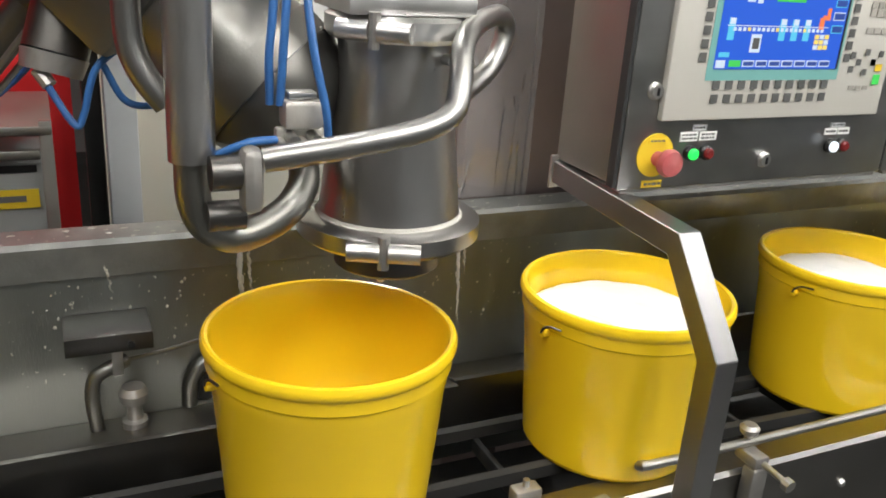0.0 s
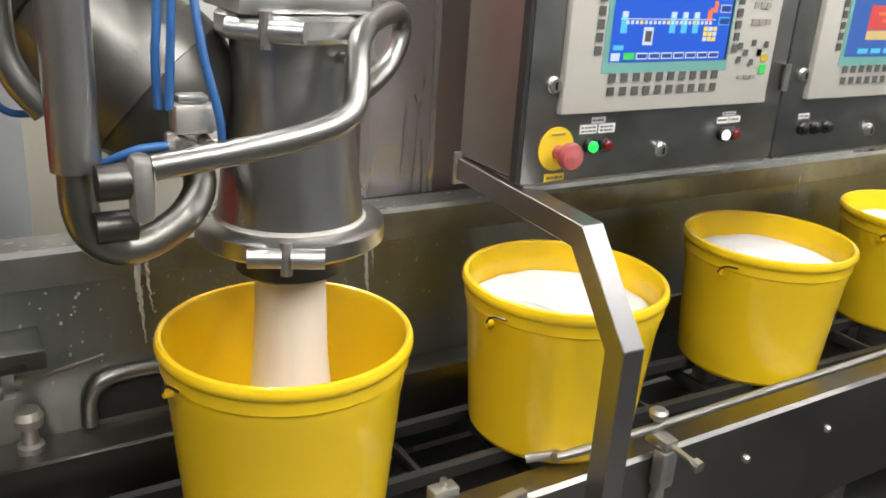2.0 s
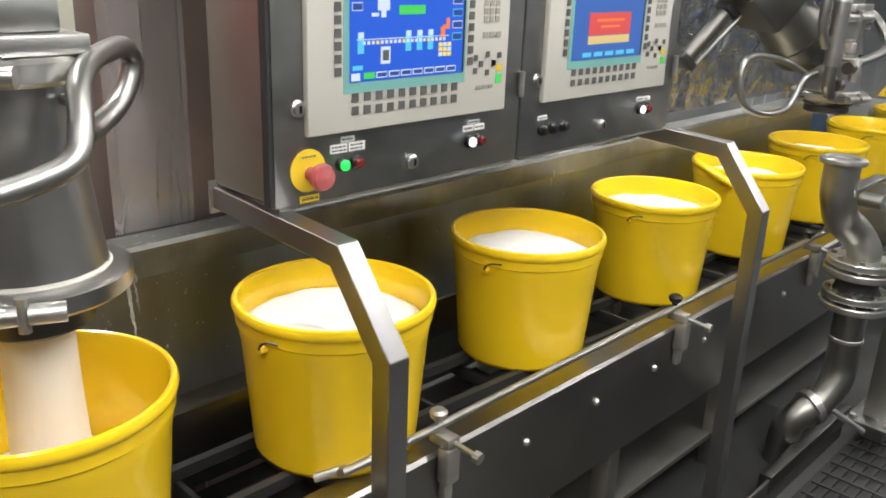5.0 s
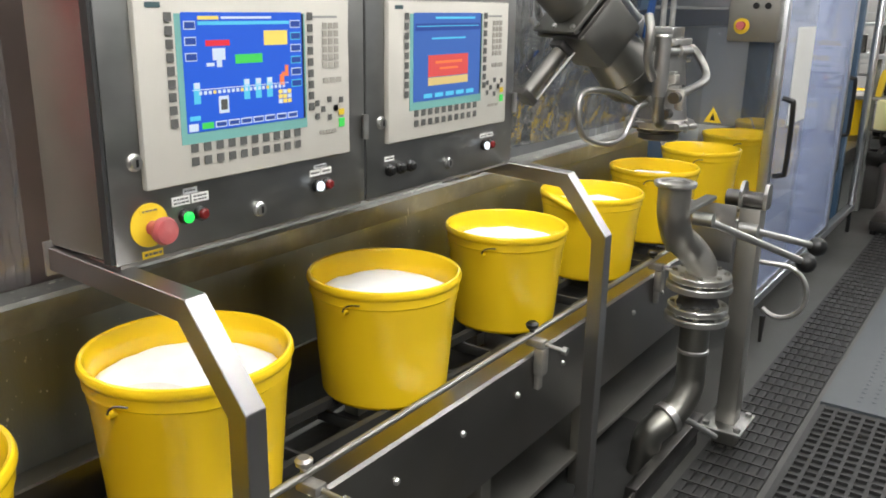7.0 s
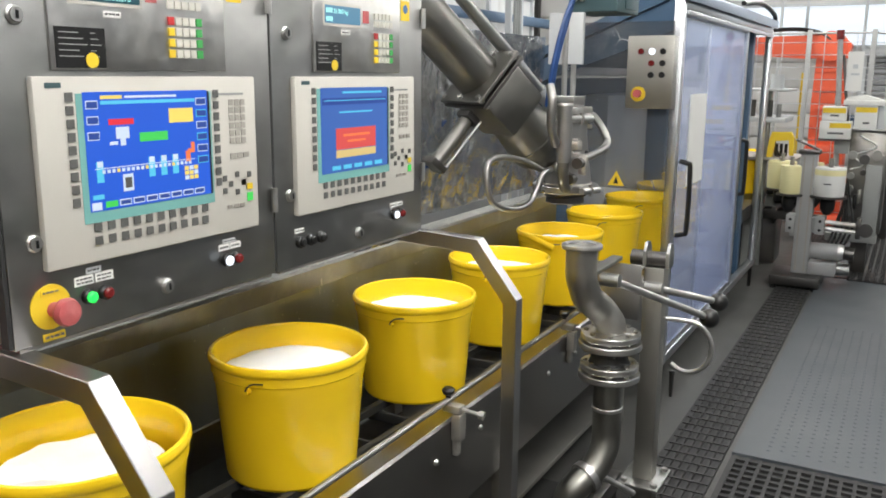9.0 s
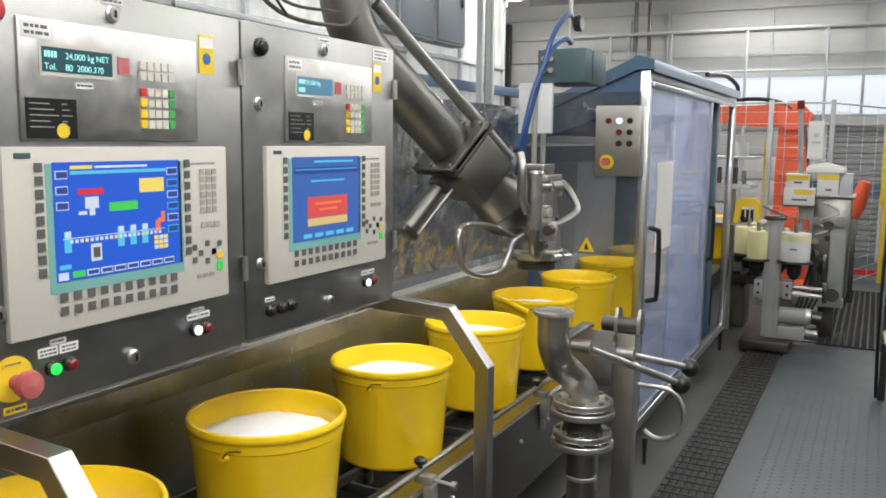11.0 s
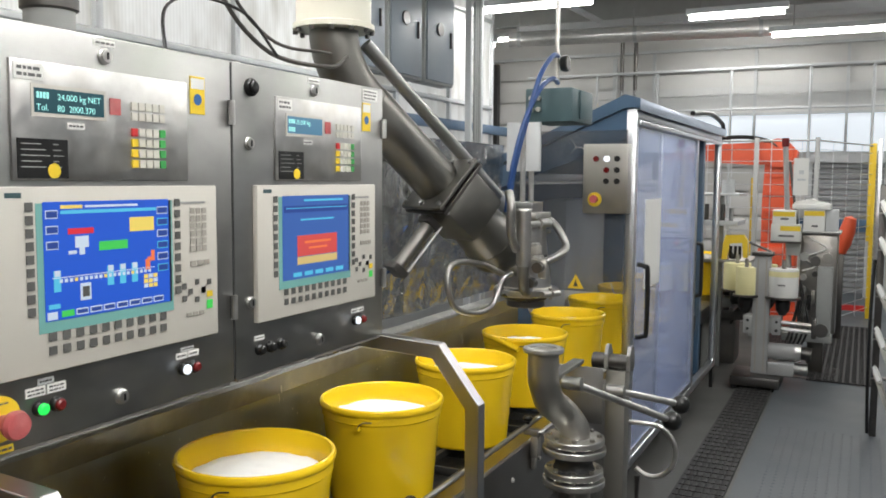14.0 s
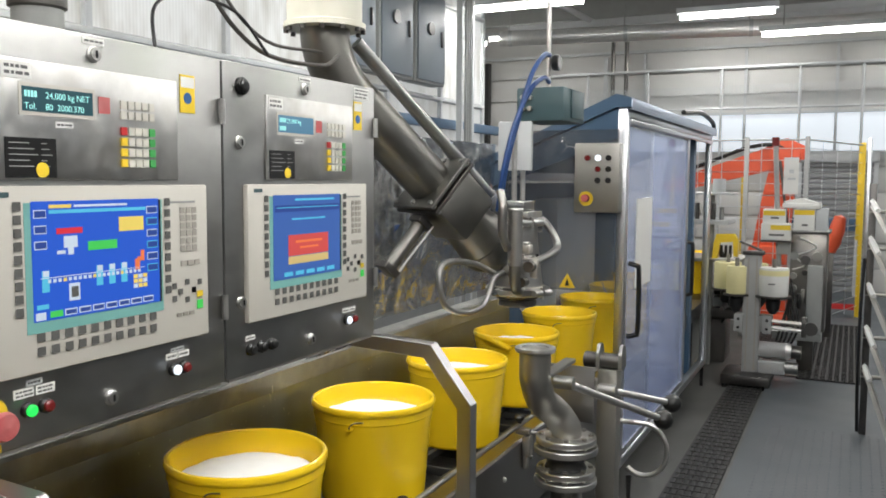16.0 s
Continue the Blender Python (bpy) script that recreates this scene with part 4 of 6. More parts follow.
        bars_label(ob, x0 + 0.06, x0 + 0.092, 1.216, 1.226, 0.0, 1)
        lamp_button(ob, x0 + 0.462, 1.203, LAMP_WHITE)
        lamp_button(ob, x0 + 0.490, 1.203, RED_DARK)
        for a in (0.446, 0.478):
            bars_label(ob, x0 + a, x0 + a + 0.028, 1.222, 1.233, 0.0, 1)
        lamp_button(ob, x0 + 0.055, 1.757, BLACK, 0.014)
        bars_label(ob, x0 + 0.50, x0 + 0.575, 1.768, 1.798, 0.0, 3)


control_cabinet(-0.303, False)
control_cabinet(0.308, True)


def cabinet_column():
    ob = thing("support_column", "boxed steel column behind the control cabinet", "column")
    boxpart("box_column", (-0.345, -0.06, 0.462, 0.60, 0.0, 2.6), RUST, ob, 0.004)
    boxpart("front_plate", (-0.205, -0.02, 0.4525, 0.4595, 0.2, 2.6), RUST, ob)
    tagged(boxpart("cabinet_beam", (-0.04, 0.92, 0.195, 0.452, 1.20, 1.30), STEEL_DULL), "steel beam carrying the control cabinets", "beam", "", "structure")
    tagged(part("exhaust_pipe", made(rod, (-0.12, 0.75, 0.0), (-0.12, 0.75, 3.9), 0.06, None, 24), STEEL_DULL), "grey vertical pipe behind the cabinet", "pipe")


cabinet_column()


# ---- filling stations ----
HOSES = ([(-0.135, -0.125, 1.258), (-0.142, -0.135, 1.30), (-0.155, -0.125, 1.37), (-0.158, -0.10, 1.45), (-0.15, -0.06, 1.56), (-0.06, 0.0, 1.80), (-0.03, 0.0, 1.9)],
         [(-0.19, -0.10, 1.30), (-0.188, -0.105, 1.35), (-0.182, -0.10, 1.42), (-0.17, -0.08, 1.52), (-0.11, -0.02, 1.72), (-0.06, 0.0, 1.92)],
         [(-0.20, -0.09, 1.30), (-0.203, -0.10, 1.36), (-0.196, -0.095, 1.43), (-0.19, -0.07, 1.54), (-0.15, -0.02, 1.74), (-0.08, 0.01, 1.98), (0.05, 0.0, 2.02)],
         [(-0.20, -0.12, 1.262), (-0.235, -0.13, 1.262), (-0.265, -0.11, 1.245), (-0.29, -0.06, 1.22)])


def station(x, y):
    ob = thing("filling_station", "stainless steel filling nozzle with clamps, bent handles and hoses", "filling machine", "filling stations", (x, y, 0))
    cone = part("nozzle_cone", made(lathe, [(0.082, 1.375), (0.080, 1.345), (0.0815, 1.338), (0.0805, 1.33), (0.104, 1.13), (0.108, 1.112), (0.07, 1.112)], 64), STEEL_NOZZLE, ob)
    part("screw", made(rod, (0.045, -0.07, 1.352), (0.047, -0.088, 1.352), 0.008, None, 10), STEEL_BRIGHT, cone)
    for z, r, h, nm in ((1.372, 0.100, 0.034, "upper_clamp"), (1.086, 0.136, 0.034, "lower_clamp")):
        c = part(nm, made(lathe, [(r * 0.75, h), (r * 0.92, h), (r, h * 0.85), (r, h * 0.2), (r * 0.94, 0.0), (r * 0.6, 0.0)], 48, (0, 0, z)), STEEL_BRIGHT if z > 1.2 else STEEL_NOZZLE, ob)
        a = 4.30 if z < 1.2 else 4.05
        for s in (-0.028, 0.028):
            px, py = (r + 0.004) * math.cos(a), (r + 0.004) * math.sin(a)
            tx, ty = -math.sin(a), math.cos(a)
            part("clamp_bolt", made(rod, (px + tx * (s - 0.022), py + ty * (s - 0.022), z + h / 2), (px + tx * (s + 0.022), py + ty * (s + 0.022), z + h / 2), 0.0135, None, 14), STEEL_BRIGHT, c)
        part("hinge_pin", made(rod, (px, py, z - 0.006), (px, py, z + h + 0.006), 0.008, None, 10), STEEL_SPLASHED, c)
    part("lip", made(lathe, [(0.09, 1.086), (0.088, 1.07), (0.078, 1.064), (0.080, 1.042), (0.074, 1.037), (0.056, 1.037), (0.056, 1.08)], 40), STEEL_DARK, ob, "dark rubber-edged outlet lip")
    part("residue", made(lathe, [(0.02, 1.037), (0.012, 1.03), (0.004, 1.018), (0.0, 1.016)], 12, (-0.02, -0.03, 0)), PRODUCT, ob)
    part("crust", made(lathe, [(0.1055, 1.126), (0.1075, 1.1215), (0.110, 1.1205)], 48), PASTE_PALE, ob, "white dried residue ring")
    part("top_block", made(box, -0.095, 0.085, -0.075, 0.085, 1.407, 1.432, 0.003), STEEL_BRIGHT, ob)
    boxpart("top_frame", (-0.07, 0.06, -0.05, 0.06, 1.433, 1.475), STEEL, ob, 0.004)
    for dx in (-0.055, 0.045):
        part("piston_rod", made(rod, (dx, 0.0, 1.476), (dx, 0.0, 1.7995), 0.011, None, 12), STEEL_BRIGHT, ob)
    boxpart("actuator_plate", (-0.05, -0.03, -0.07, 0.075, 1.60, 1.7995), GREY_LIGHT, ob, 0.004)
    boxpart("valve_box", (-0.04, 0.24, -0.20, 0.0, 1.80, 1.935), GREEN_GREY, ob, 0.006, "dark green-grey valve box")
    part("pressure_gauge", made(lathe, [(0.03, 0), (0.034, 0.01), (0.034, 0.025), (0.028, 0.03), (0, 0.03)], 24, (0, 0, 0), Matrix.Translation((0.12, -0.10, 2.05)) @ pose(0, 0, 0, 90)), BLACK, ob)
    part("gauge_stem", made(rod, (0.12, -0.08, 1.946), (0.12, -0.08, 3.998), 0.010, None, 10), STEEL_BRIGHT, ob)
    # lever handle across the front, turning back in a loop
    part("front_handle", made(sweep, [(-0.225, -0.16, 1.248), (-0.12, -0.175, 1.265), (-0.03, -0.175, 1.281), (0.015, -0.165, 1.30), (0.032, -0.145, 1.335), (0.05, -0.11, 1.375),
                                      (0.085, -0.07, 1.397), (0.155, 0.0, 1.405), (0.185, 0.03, 1.392), (0.188, 0.035, 1.365), (0.16, 0.02, 1.325), (0.11, -0.01, 1.300), (0.085, -0.03, 1.296)], 0.0155, 16, 6), STEEL_SATIN, ob, "polished bent tube handle")
    v = part("upright_tube", made(rod, (-0.297, -0.10, 1.236), (-0.297, -0.10, 1.445), 0.028, None, 28), STEEL_NOZZLE, ob)
    part("tube_cap", made(lathe, [(0.029, 1.445), (0.031, 1.448), (0.029, 1.456), (0.0, 1.456)], 24, (-0.297, -0.10, 0)), STEEL_BRIGHT, v)
    part("lower_bend", made(sweep, [(-0.297, -0.10, 1.25), (-0.297, -0.10, 1.19), (-0.282, -0.10, 1.152), (-0.248, -0.095, 1.133), (-0.205, -0.085, 1.140), (-0.165, -0.07, 1.162), (-0.138, -0.03, 1.188), (-0.135, 0.03, 1.225)], 0.0215, 18, 6), STEEL_PIPE, ob)
    part("rear_handle", made(sweep, [(-0.32, -0.08, 1.30), (-0.345, -0.075, 1.335), (-0.358, -0.07, 1.38), (-0.355, -0.07, 1.47), (-0.33, -0.05, 1.52)], 0.0165, 16, 6), STEEL_SATIN, ob)
    part("loop_handle", made(sweep, [(-0.30, -0.02, 1.20), (-0.40, 0.02, 1.245), (-0.54, 0.06, 1.265), (-0.60, 0.07, 1.235), (-0.61, 0.06, 1.15), (-0.58, 0.045, 1.10), (-0.50, 0.01, 1.075), (-0.42, -0.02, 1.09), (-0.375, -0.03, 1.14), (-0.35, -0.04, 1.19), (-0.31, -0.06, 1.21)], 0.0115, 14, 6), STEEL_SATIN, ob) if x > 0 else None
    k = part("handle_clamp", made(box, -0.252, -0.226, -0.176, -0.14, 1.185, 1.265, 0.011, pose(0, 0, 0, 0, 0, 0)), STEEL_SPLASHED, ob, "plaster-crusted handle clamp")
    part("clamp_pivot", made(rod, (-0.285, -0.15, 1.232), (-0.25, -0.15, 1.232), 0.021, None, 20), STEEL_DARK, k)
    part("lower_pivot", made(rod, (-0.285, -0.12, 1.17), (-0.24, -0.12, 1.17), 0.019, None, 20), STEEL_DARK, ob)
    # product feed: ball joint and slanting pipe
    part("ball_joint", made(lathe, [(0.0, 0.115), (0.05, 0.106), (0.09, 0.075), (0.11, 0.03), (0.115, 0.0), (0.11, -0.03), (0.09, -0.075), (0.05, -0.106), (0.0, -0.115)], 32, (-0.165, 0.075, 1.30)), STEEL_FEED, ob)
    d = Vector((-0.63, 0.355, 0.65)).normalized()
    o = Vector((-0.17, 0.07, 1.30))
    side = d.cross(Vector((0, 0, 1))).normalized()
    rise = side.cross(d)
    frame_m = Matrix((side, rise, d)).transposed().to_4x4()

    def slab(w, h, a, b, bevel):
        return made(box, -w, w, -h, h, a, b, bevel, Matrix.Translation(o) @ frame_m)
    part("joint_band", made(rod, o - d * 0.012, o + d * 0.03, 0.1185, None, 40), STEEL_FEED, ob)
    part("valve_body", made(lathe, [(0.113, 0.03), (0.105, 0.10), (0.10, 0.16), (0.10, 0.30)], 36, (0, 0, 0), Matrix.Translation(o) @ frame_m), STEEL_FEED, ob)
    part("gate_block", slab(0.112, 0.105, 0.15, 0.335, 0.02), STEEL_FEED, ob, "square gate valve housing")
    for a in (0.336, 0.362):
        plate = part("flange_plate", slab(0.135, 0.125, a, a + 0.016, 0.004), STEEL_DARK if a < 0.35 else STEEL_FEED, ob)
        for u in (-0.115, 0.0, 0.115):
            for w in (-0.105, 0.105):
                q = side * u + rise * w
                part("bolt", made(rod, o + d * (a - 0.012) + q, o + d * (a + 0.026) + q, 0.010, None, 6), STEEL, plate)
    for u in (-0.06, 0.0, 0.06):
        part("housing_bolt", made(rod, o + d * 0.19 + side * u + rise * 0.10, o + d * 0.19 + side * u + rise * 0.116, 0.011, None, 8), STEEL, ob)
    part("feed_pipe", made(rod, o + d * 0.38, o + d * 0.79, 0.088, None, 36), STEEL_FEED, ob)
    e = o + d * 0.77
    part("feed_elbow", made(sweep, [e, e + d * 0.06, e + d * 0.12 + Vector((0, 0, 0.012)), e + d * 0.17 + Vector((0, 0, 0.045)), e + d * 0.195 + Vector((0, 0, 0.09)), e + d * 0.2 + Vector((0, 0, 0.14))], 0.086, 28, 5), STEEL_FEED, ob)
    top = e + d * 0.2 + Vector((0, 0, 0.13))
    fl = part("feed_flange", made(lathe, [(0.06, 0.0), (0.142, 0.0), (0.142, 0.018), (0.130, 0.022), (0.130, 0.16), (0.142, 0.165), (0.142, 0.19), (0.09, 0.2), (0.085, 1.2)], 40, top), CREAM_PAINT, ob, "pale flange with bolts")
    for i in range(12):
        a = 2 * math.pi * i / 12
        part("bolt", made(rod, top + Vector((0.133 * math.cos(a), 0.133 * math.sin(a), -0.014)), top + Vector((0.133 * math.cos(a), 0.133 * math.sin(a), -0.001)), 0.009, None, 8), STEEL_DARK, fl)
    up = Vector((0.45, -0.45, 0.68)).normalized()
    part("air_cylinder", made(rod, o + d * 0.14 + up * 0.145, o + d * 0.95 + up * 0.145, 0.024, None, 20), STEEL, ob)
    part("cylinder_cap", made(rod, o + d * 0.06 + up * 0.145, o + d * 0.14 + up * 0.145, 0.029, None, 20), GREY_LIGHT, ob)
    g = o + d * 0.30 - rise * 0.11
    act = part("gate_cylinder", made(rod, g - rise * 0.04, g - rise * 0.25, 0.027, None, 20), STEEL_FEED, ob, "pneumatic gate cylinder")
    for q in (0.0, 0.225):
        part("cylinder_head", made(box, -0.038, 0.038, -0.014, 0.014, -0.036, 0.036, 0.004, Matrix.Translation(g - rise * (0.03 + q)) @ frame_m), STEEL_DARK, act)
    for u in (-0.036, 0.036):
        part("tie_rod", made(rod, g - rise * 0.02 + side * u - d * 0.03, g - rise * 0.265 + side * u * 0.8 - d * 0.03, 0.005, None, 8), STEEL, act)
    part("air_hose", made(sweep, [g - rise * 0.265 + side * 0.03, g - rise * 0.30 + side * 0.09, g - rise * 0.22 + side * 0.16, g - rise * 0.05 + side * 0.14], 0.005, 10, 6), HOSE_DARK, act)
    # hoses and pneumatic block
    blk = part("air_valve_block", made(box, -0.188, -0.138, -0.118, -0.082, 1.272, 1.308, 0.006), STEEL_SPLASHED, ob, "plaster-crusted air valve block")
    boxpart("valve_cap", (-0.182, -0.146, -0.112, -0.088, 1.3085, 1.318), STEEL_BRIGHT, blk, 0.003)
    for i in range(5):
        part("fitting", made(rod, (-0.192 + 0.014 * i, -0.128, 1.252 + 0.008 * (i % 2)), (-0.192 + 0.014 * i, -0.10, 1.254 + 0.008 * (i % 2)), 0.0075, None, 12), STEEL_BRIGHT if i % 2 else STEEL_SPLASHED, blk)
    boxpart("fitting_bar", (-0.195, -0.132, -0.10, -0.085, 1.245, 1.2715), STEEL_SPLASHED, blk, 0.004)
    part("fitting", made(rod, (-0.132, -0.126, 1.252), (-0.118, -0.128, 1.262), 0.008, None, 12), BLACK, blk)
    for pts in HOSES if x < 0 else ():
        part("air_hose", made(sweep, pts, 0.0052, 14, 8), BLUE_HOSE, ob, "blue air hose")
    for k in range(2):
        part("air_hose", made(sweep, [(0.10, -0.09, 1.97 + 0.11 * k), (0.0, -0.10, 1.975 + 0.09 * k), (-0.12, -0.09, 1.92 + 0.05 * k), (-0.21 + 0.02 * k, -0.06, 1.78), (-0.25 + 0.02 * k, -0.03, 1.60), (-0.23 + 0.03 * k, 0.0, 1.44)], 0.010, 14, 8), HOSE_DARK, ob, "thick dark blue hose")
    for k in range(4):
        part("port", made(rod, (-0.0405, -0.06 + 0.03 * (k % 2), 1.85 + 0.045 * (k // 2)), (-0.056, -0.06 + 0.03 * (k % 2), 1.85 + 0.045 * (k // 2)), 0.010, None, 14), STEEL_BRIGHT, ob)
    boxpart("box_lid", (0.05, 0.22, -0.2065, -0.201, 1.815, 1.93), GREEN_GREY, ob, 0.002)
    return ob


station(-0.672, 0.055)
station(2.25, 0.09)


def old_actuator():
    ob = thing("pneumatic_actuator", "crusted dark pneumatic actuator with blue hose", "actuator")
    part("cylinder", made(rod, (-1.105, 0.2, 1.325), (-1.02, 0.26, 1.60), 0.043, None, 24), STEEL_DARK, ob)
    part("end_cap", made(rod, (-1.112, 0.196, 1.30), (-1.105, 0.2, 1.325), 0.040, 0.044, 24), STEEL_SPLASHED, ob)
    part("fitting", made(rod, (-1.128, 0.18, 1.308), (-1.115, 0.17, 1.288), 0.010, None, 10), STEEL_SPLASHED, ob)
    part("air_hose", made(sweep, [(-1.118, 0.17, 1.288), (-1.09, 0.15, 1.24), (-1.078, 0.15, 1.25), (-1.06, 0.15, 1.31), (-1.03, 0.15, 1.34)], 0.005, 14, 8), BLUE_HOSE, ob, "blue air hose")
    part("air_hose", made(sweep, [(-1.05, 0.16, 1.32), (-1.02, 0.17, 1.265), (-0.97, 0.18, 1.26), (-0.93, 0.16, 1.29)], 0.005, 14, 8), BLUE_HOSE, ob, "blue air hose")


old_actuator()


def cart():
    ob = thing("metal_cart", "worn grey metal cart with a yellow label", "cart", "", (-1.45, 0.8, 0))
    boxpart("body", (0, 0.33, 0, 0.35, 0.0, 1.02), GREY_PAINT, ob, 0.01)
    boxpart("shelf_gap", (0.01, 0.30, -0.004, -0.001, 1.0, 1.015), BLACK, ob)
    for x in (0.0, 0.31):
        boxpart("post", (x, x + 0.025, -0.027, -0.0045, 0.1, 1.11), STEEL_DULL, ob, 0.003)
    boxpart("top_frame", (0, 0.335, -0.028, 0.35, 1.08, 1.10), STEEL_DULL, ob, 0.003)
    boxpart("rail", (0.026, 0.309, -0.024, -0.006, 1.03, 1.05), STEEL_DULL, ob, 0.003)
    bars_label(ob, 0.04, 0.30, 0.925, 0.965, -0.0045, 1, YELLOW_DIM, name="yellow_label")


cart()


def back_post():
    tagged(boxpart("steel_post", (-1.0, -0.93, 1.0, 1.06, 0, 3.4), GREY_LIGHT, None, 0.004), "grey square steel post", "post")
    tagged(boxpart("dark_post", (-1.045, -1.003, 1.06, 1.1, 0, 3.4), BLACK, None, 0.003), "black steel post beside the red wall", "post")
    tagged(boxpart("notice", (-0.42, -0.30, 1.43, 1.445, 1.15, 1.36), WHITE, None), "white paper notice on the beige wall", "notice")


back_post()


def crumpled(name, x0, x1, z0, z1, y, mat, amp, nx, nz, axis="x", thick=0.001):
    bm = bmesh.new()
    g = []
    for j in range(nz + 1):
        row = []
        for i in range(nx + 1):
            u, w = x0 + (x1 - x0) * i / nx, z0 + (z1 - z0) * j / nz
            o = amp * (noise.noise(Vector((u * 6, w * 4, y * 3))) + 0.6 * noise.noise(Vector((u * 17, w * 13, 1.0))))
            row.append(bm.verts.new((u, y + o, w) if axis == "x" else (y + o, u, w)))
        g.append(row)
    for j in range(nz):
        for i in range(nx):
            bm.faces.new((g[j][i], g[j][i + 1], g[j + 1][i + 1], g[j + 1][i]))
    bmesh.ops.solidify(bm, geom=bm.faces[:], thickness=thick)
    ob = part(name, bm, mat)
    ob.visible_shadow = False
    return ob


tagged(crumpled("plastic_film", -0.375, -0.205, 1.001, 2.4, 0.438, FILM, 0.006, 14, 60), "crumpled clear plastic film hanging from the column", "film")
tagged(crumpled("plastic_scrap", 0.70, 0.93, 1.105, 1.137, 0.07, FILM, 0.012, 40, 12), "torn clear plastic scrap under the control cabinet", "plastic scrap")
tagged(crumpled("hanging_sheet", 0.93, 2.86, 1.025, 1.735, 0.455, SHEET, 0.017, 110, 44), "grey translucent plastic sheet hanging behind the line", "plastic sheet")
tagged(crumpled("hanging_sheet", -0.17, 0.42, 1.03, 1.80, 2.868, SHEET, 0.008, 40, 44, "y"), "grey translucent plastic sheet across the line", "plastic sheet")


def blue_brace():
    ob = tagged(part("blue_brace", made(extrude_poly, [(1.5, 0.96), (4.2, 1.42), (4.2, 1.53), (1.5, 1.07)], "y", 0.9, 0.96), BLUE_PAINT), "blue painted diagonal brace behind the plastic sheet", "brace")
    part("brace_foot", made(box, 1.44, 1.56, 0.88, 0.98, 0.0, 1.06, 0.004), BLUE_PAINT, ob)
    part("brace_post", made(box, 4.14, 4.24, 0.88, 0.98, 0.0, 1.50, 0.004), BLUE_PAINT, ob)


blue_brace()


def photo_sensor():
    ob = thing("photo_sensor", "grey sensor bracket fixed to the trough wall", "sensor")
    boxpart("bracket", (-1.13, -0.995, 0.27, 0.363, 0.86, 0.867), STEEL_DARK, ob, 0.002)
    boxpart("lip", (-1.13, -0.995, 0.265, 0.2695, 0.836, 0.867), STEEL_DARK, ob, 0.001)
    part("bolt", made(rod, (-1.03, 0.256, 0.85), (-1.03, 0.2645, 0.85), 0.006, None, 10), BLACK, ob)
    boxpart("strap", (-1.06, -1.043, 0.28, 0.286, 0.785, 0.835), STEEL_BRIGHT, ob, 0.001)
    p = thing("bent_pipe", "crusted bent pipe at the trough wall", "pipe")
    part("pipe", made(sweep, [(-1.09, 0.30, 0.675), (-1.095, 0.30, 0.735), (-1.088, 0.30, 0.775), (-1.062, 0.30, 0.792), (-1.035, 0.31, 0.797)], 0.012, 14, 6), STEEL_PIPE, p)
    part("feed_line", made(sweep, [(-1.035, 0.31, 0.797), (-0.97, 0.33, 0.795), (-0.90, 0.345, 0.80)], 0.004, 8, 5), STEEL_PIPE, p)
    k = thing("rinse_valve", "crusted rinse valve with a round knob", "valve")
    part("stem", made(lathe, [(0.0, 0.0), (0.02, 0.0), (0.021, 0.03), (0.014, 0.034), (0.012, 0.06), (0.022, 0.066), (0.024, 0.082), (0.018, 0.094), (0.0, 0.096)], 20, (-1.03, 0.285, 0.665)), STEEL_SPLASHED, k)
    h = thing("drain_hatch", "dark rounded opening with a crusted edge in the trough wall", "hatch")
    part("edge", made(sweep, [(-0.93, 0.35, 0.668), (-0.925, 0.35, 0.72), (-0.895, 0.35, 0.752), (-0.82, 0.35, 0.757), (-0.54, 0.35, 0.757), (-0.50, 0.35, 0.73), (-0.49, 0.35, 0.668)], 0.014, 14, 5), STEEL_PIPE, h)
    # Dark plate set on the wall stands in for the opening's shade.
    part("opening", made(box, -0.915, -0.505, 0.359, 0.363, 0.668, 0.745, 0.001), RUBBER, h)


photo_sensor()


def splashes():
    """Dried paste specks and runs on the trough wall, its rim and the cabinets' lower edge."""
    rnd = random.Random(4)
    bm = bmesh.new()

    def blob(p, r, sx, sz):
        bmesh.ops.create_icosphere(bm, subdivisions=1, radius=r, matrix=Matrix.Translation(p) @ Matrix.Diagonal((sx, 0.3, sz, 1)))
    for i in range(420):
        x = rnd.choice((rnd.uniform(-1.5, -0.3), rnd.uniform(-1.3, 2.6)))
        blob((x, 0.3645, rnd.triangular(0.70, 0.93, 0.92)), rnd.uniform(0.0006, 0.0022), rnd.uniform(0.7, 1.6), rnd.uniform(0.7, 2.5))
    for i in range(260):
        x = rnd.uniform(-1.5, 2.6)
        blob((x, rnd.uniform(0.353, 0.42), 1.0), rnd.uniform(0.001, 0.005), rnd.uniform(0.8, 2.2), 0.4)
    for x, w, z0 in ((-0.395, 0.010, 0.76), (-0.385, 0.004, 0.86), (-0.835, 0.012, 0.80), (-0.82, 0.006, 0.86), (-1.06, 0.005, 0.9), (0.92, 0.006, 0.9)):
        z = 0.985
        while z > z0:
            k = (z - z0) / (0.985 - z0)
            blob((x + 0.012 * (1 - k) + rnd.uniform(-0.002, 0.002), 0.3645 if z < 0.933 else 0.3545, z), w * (0.25 + 0.75 * k) * 0.6, 1.0, 2.6)
            z -= w * 0.8
    for i in range(120):
        blob((rnd.uniform(-0.29, 0.9), 0.1, 1.136), rnd.uniform(0.001, 0.003), 1.5, 0.6)
    tagged(part("paste_splashes", bm, PASTE_PALE), "dried pale paste specks and runs on the trough", "paste residue", "", "stuff")


splashes()


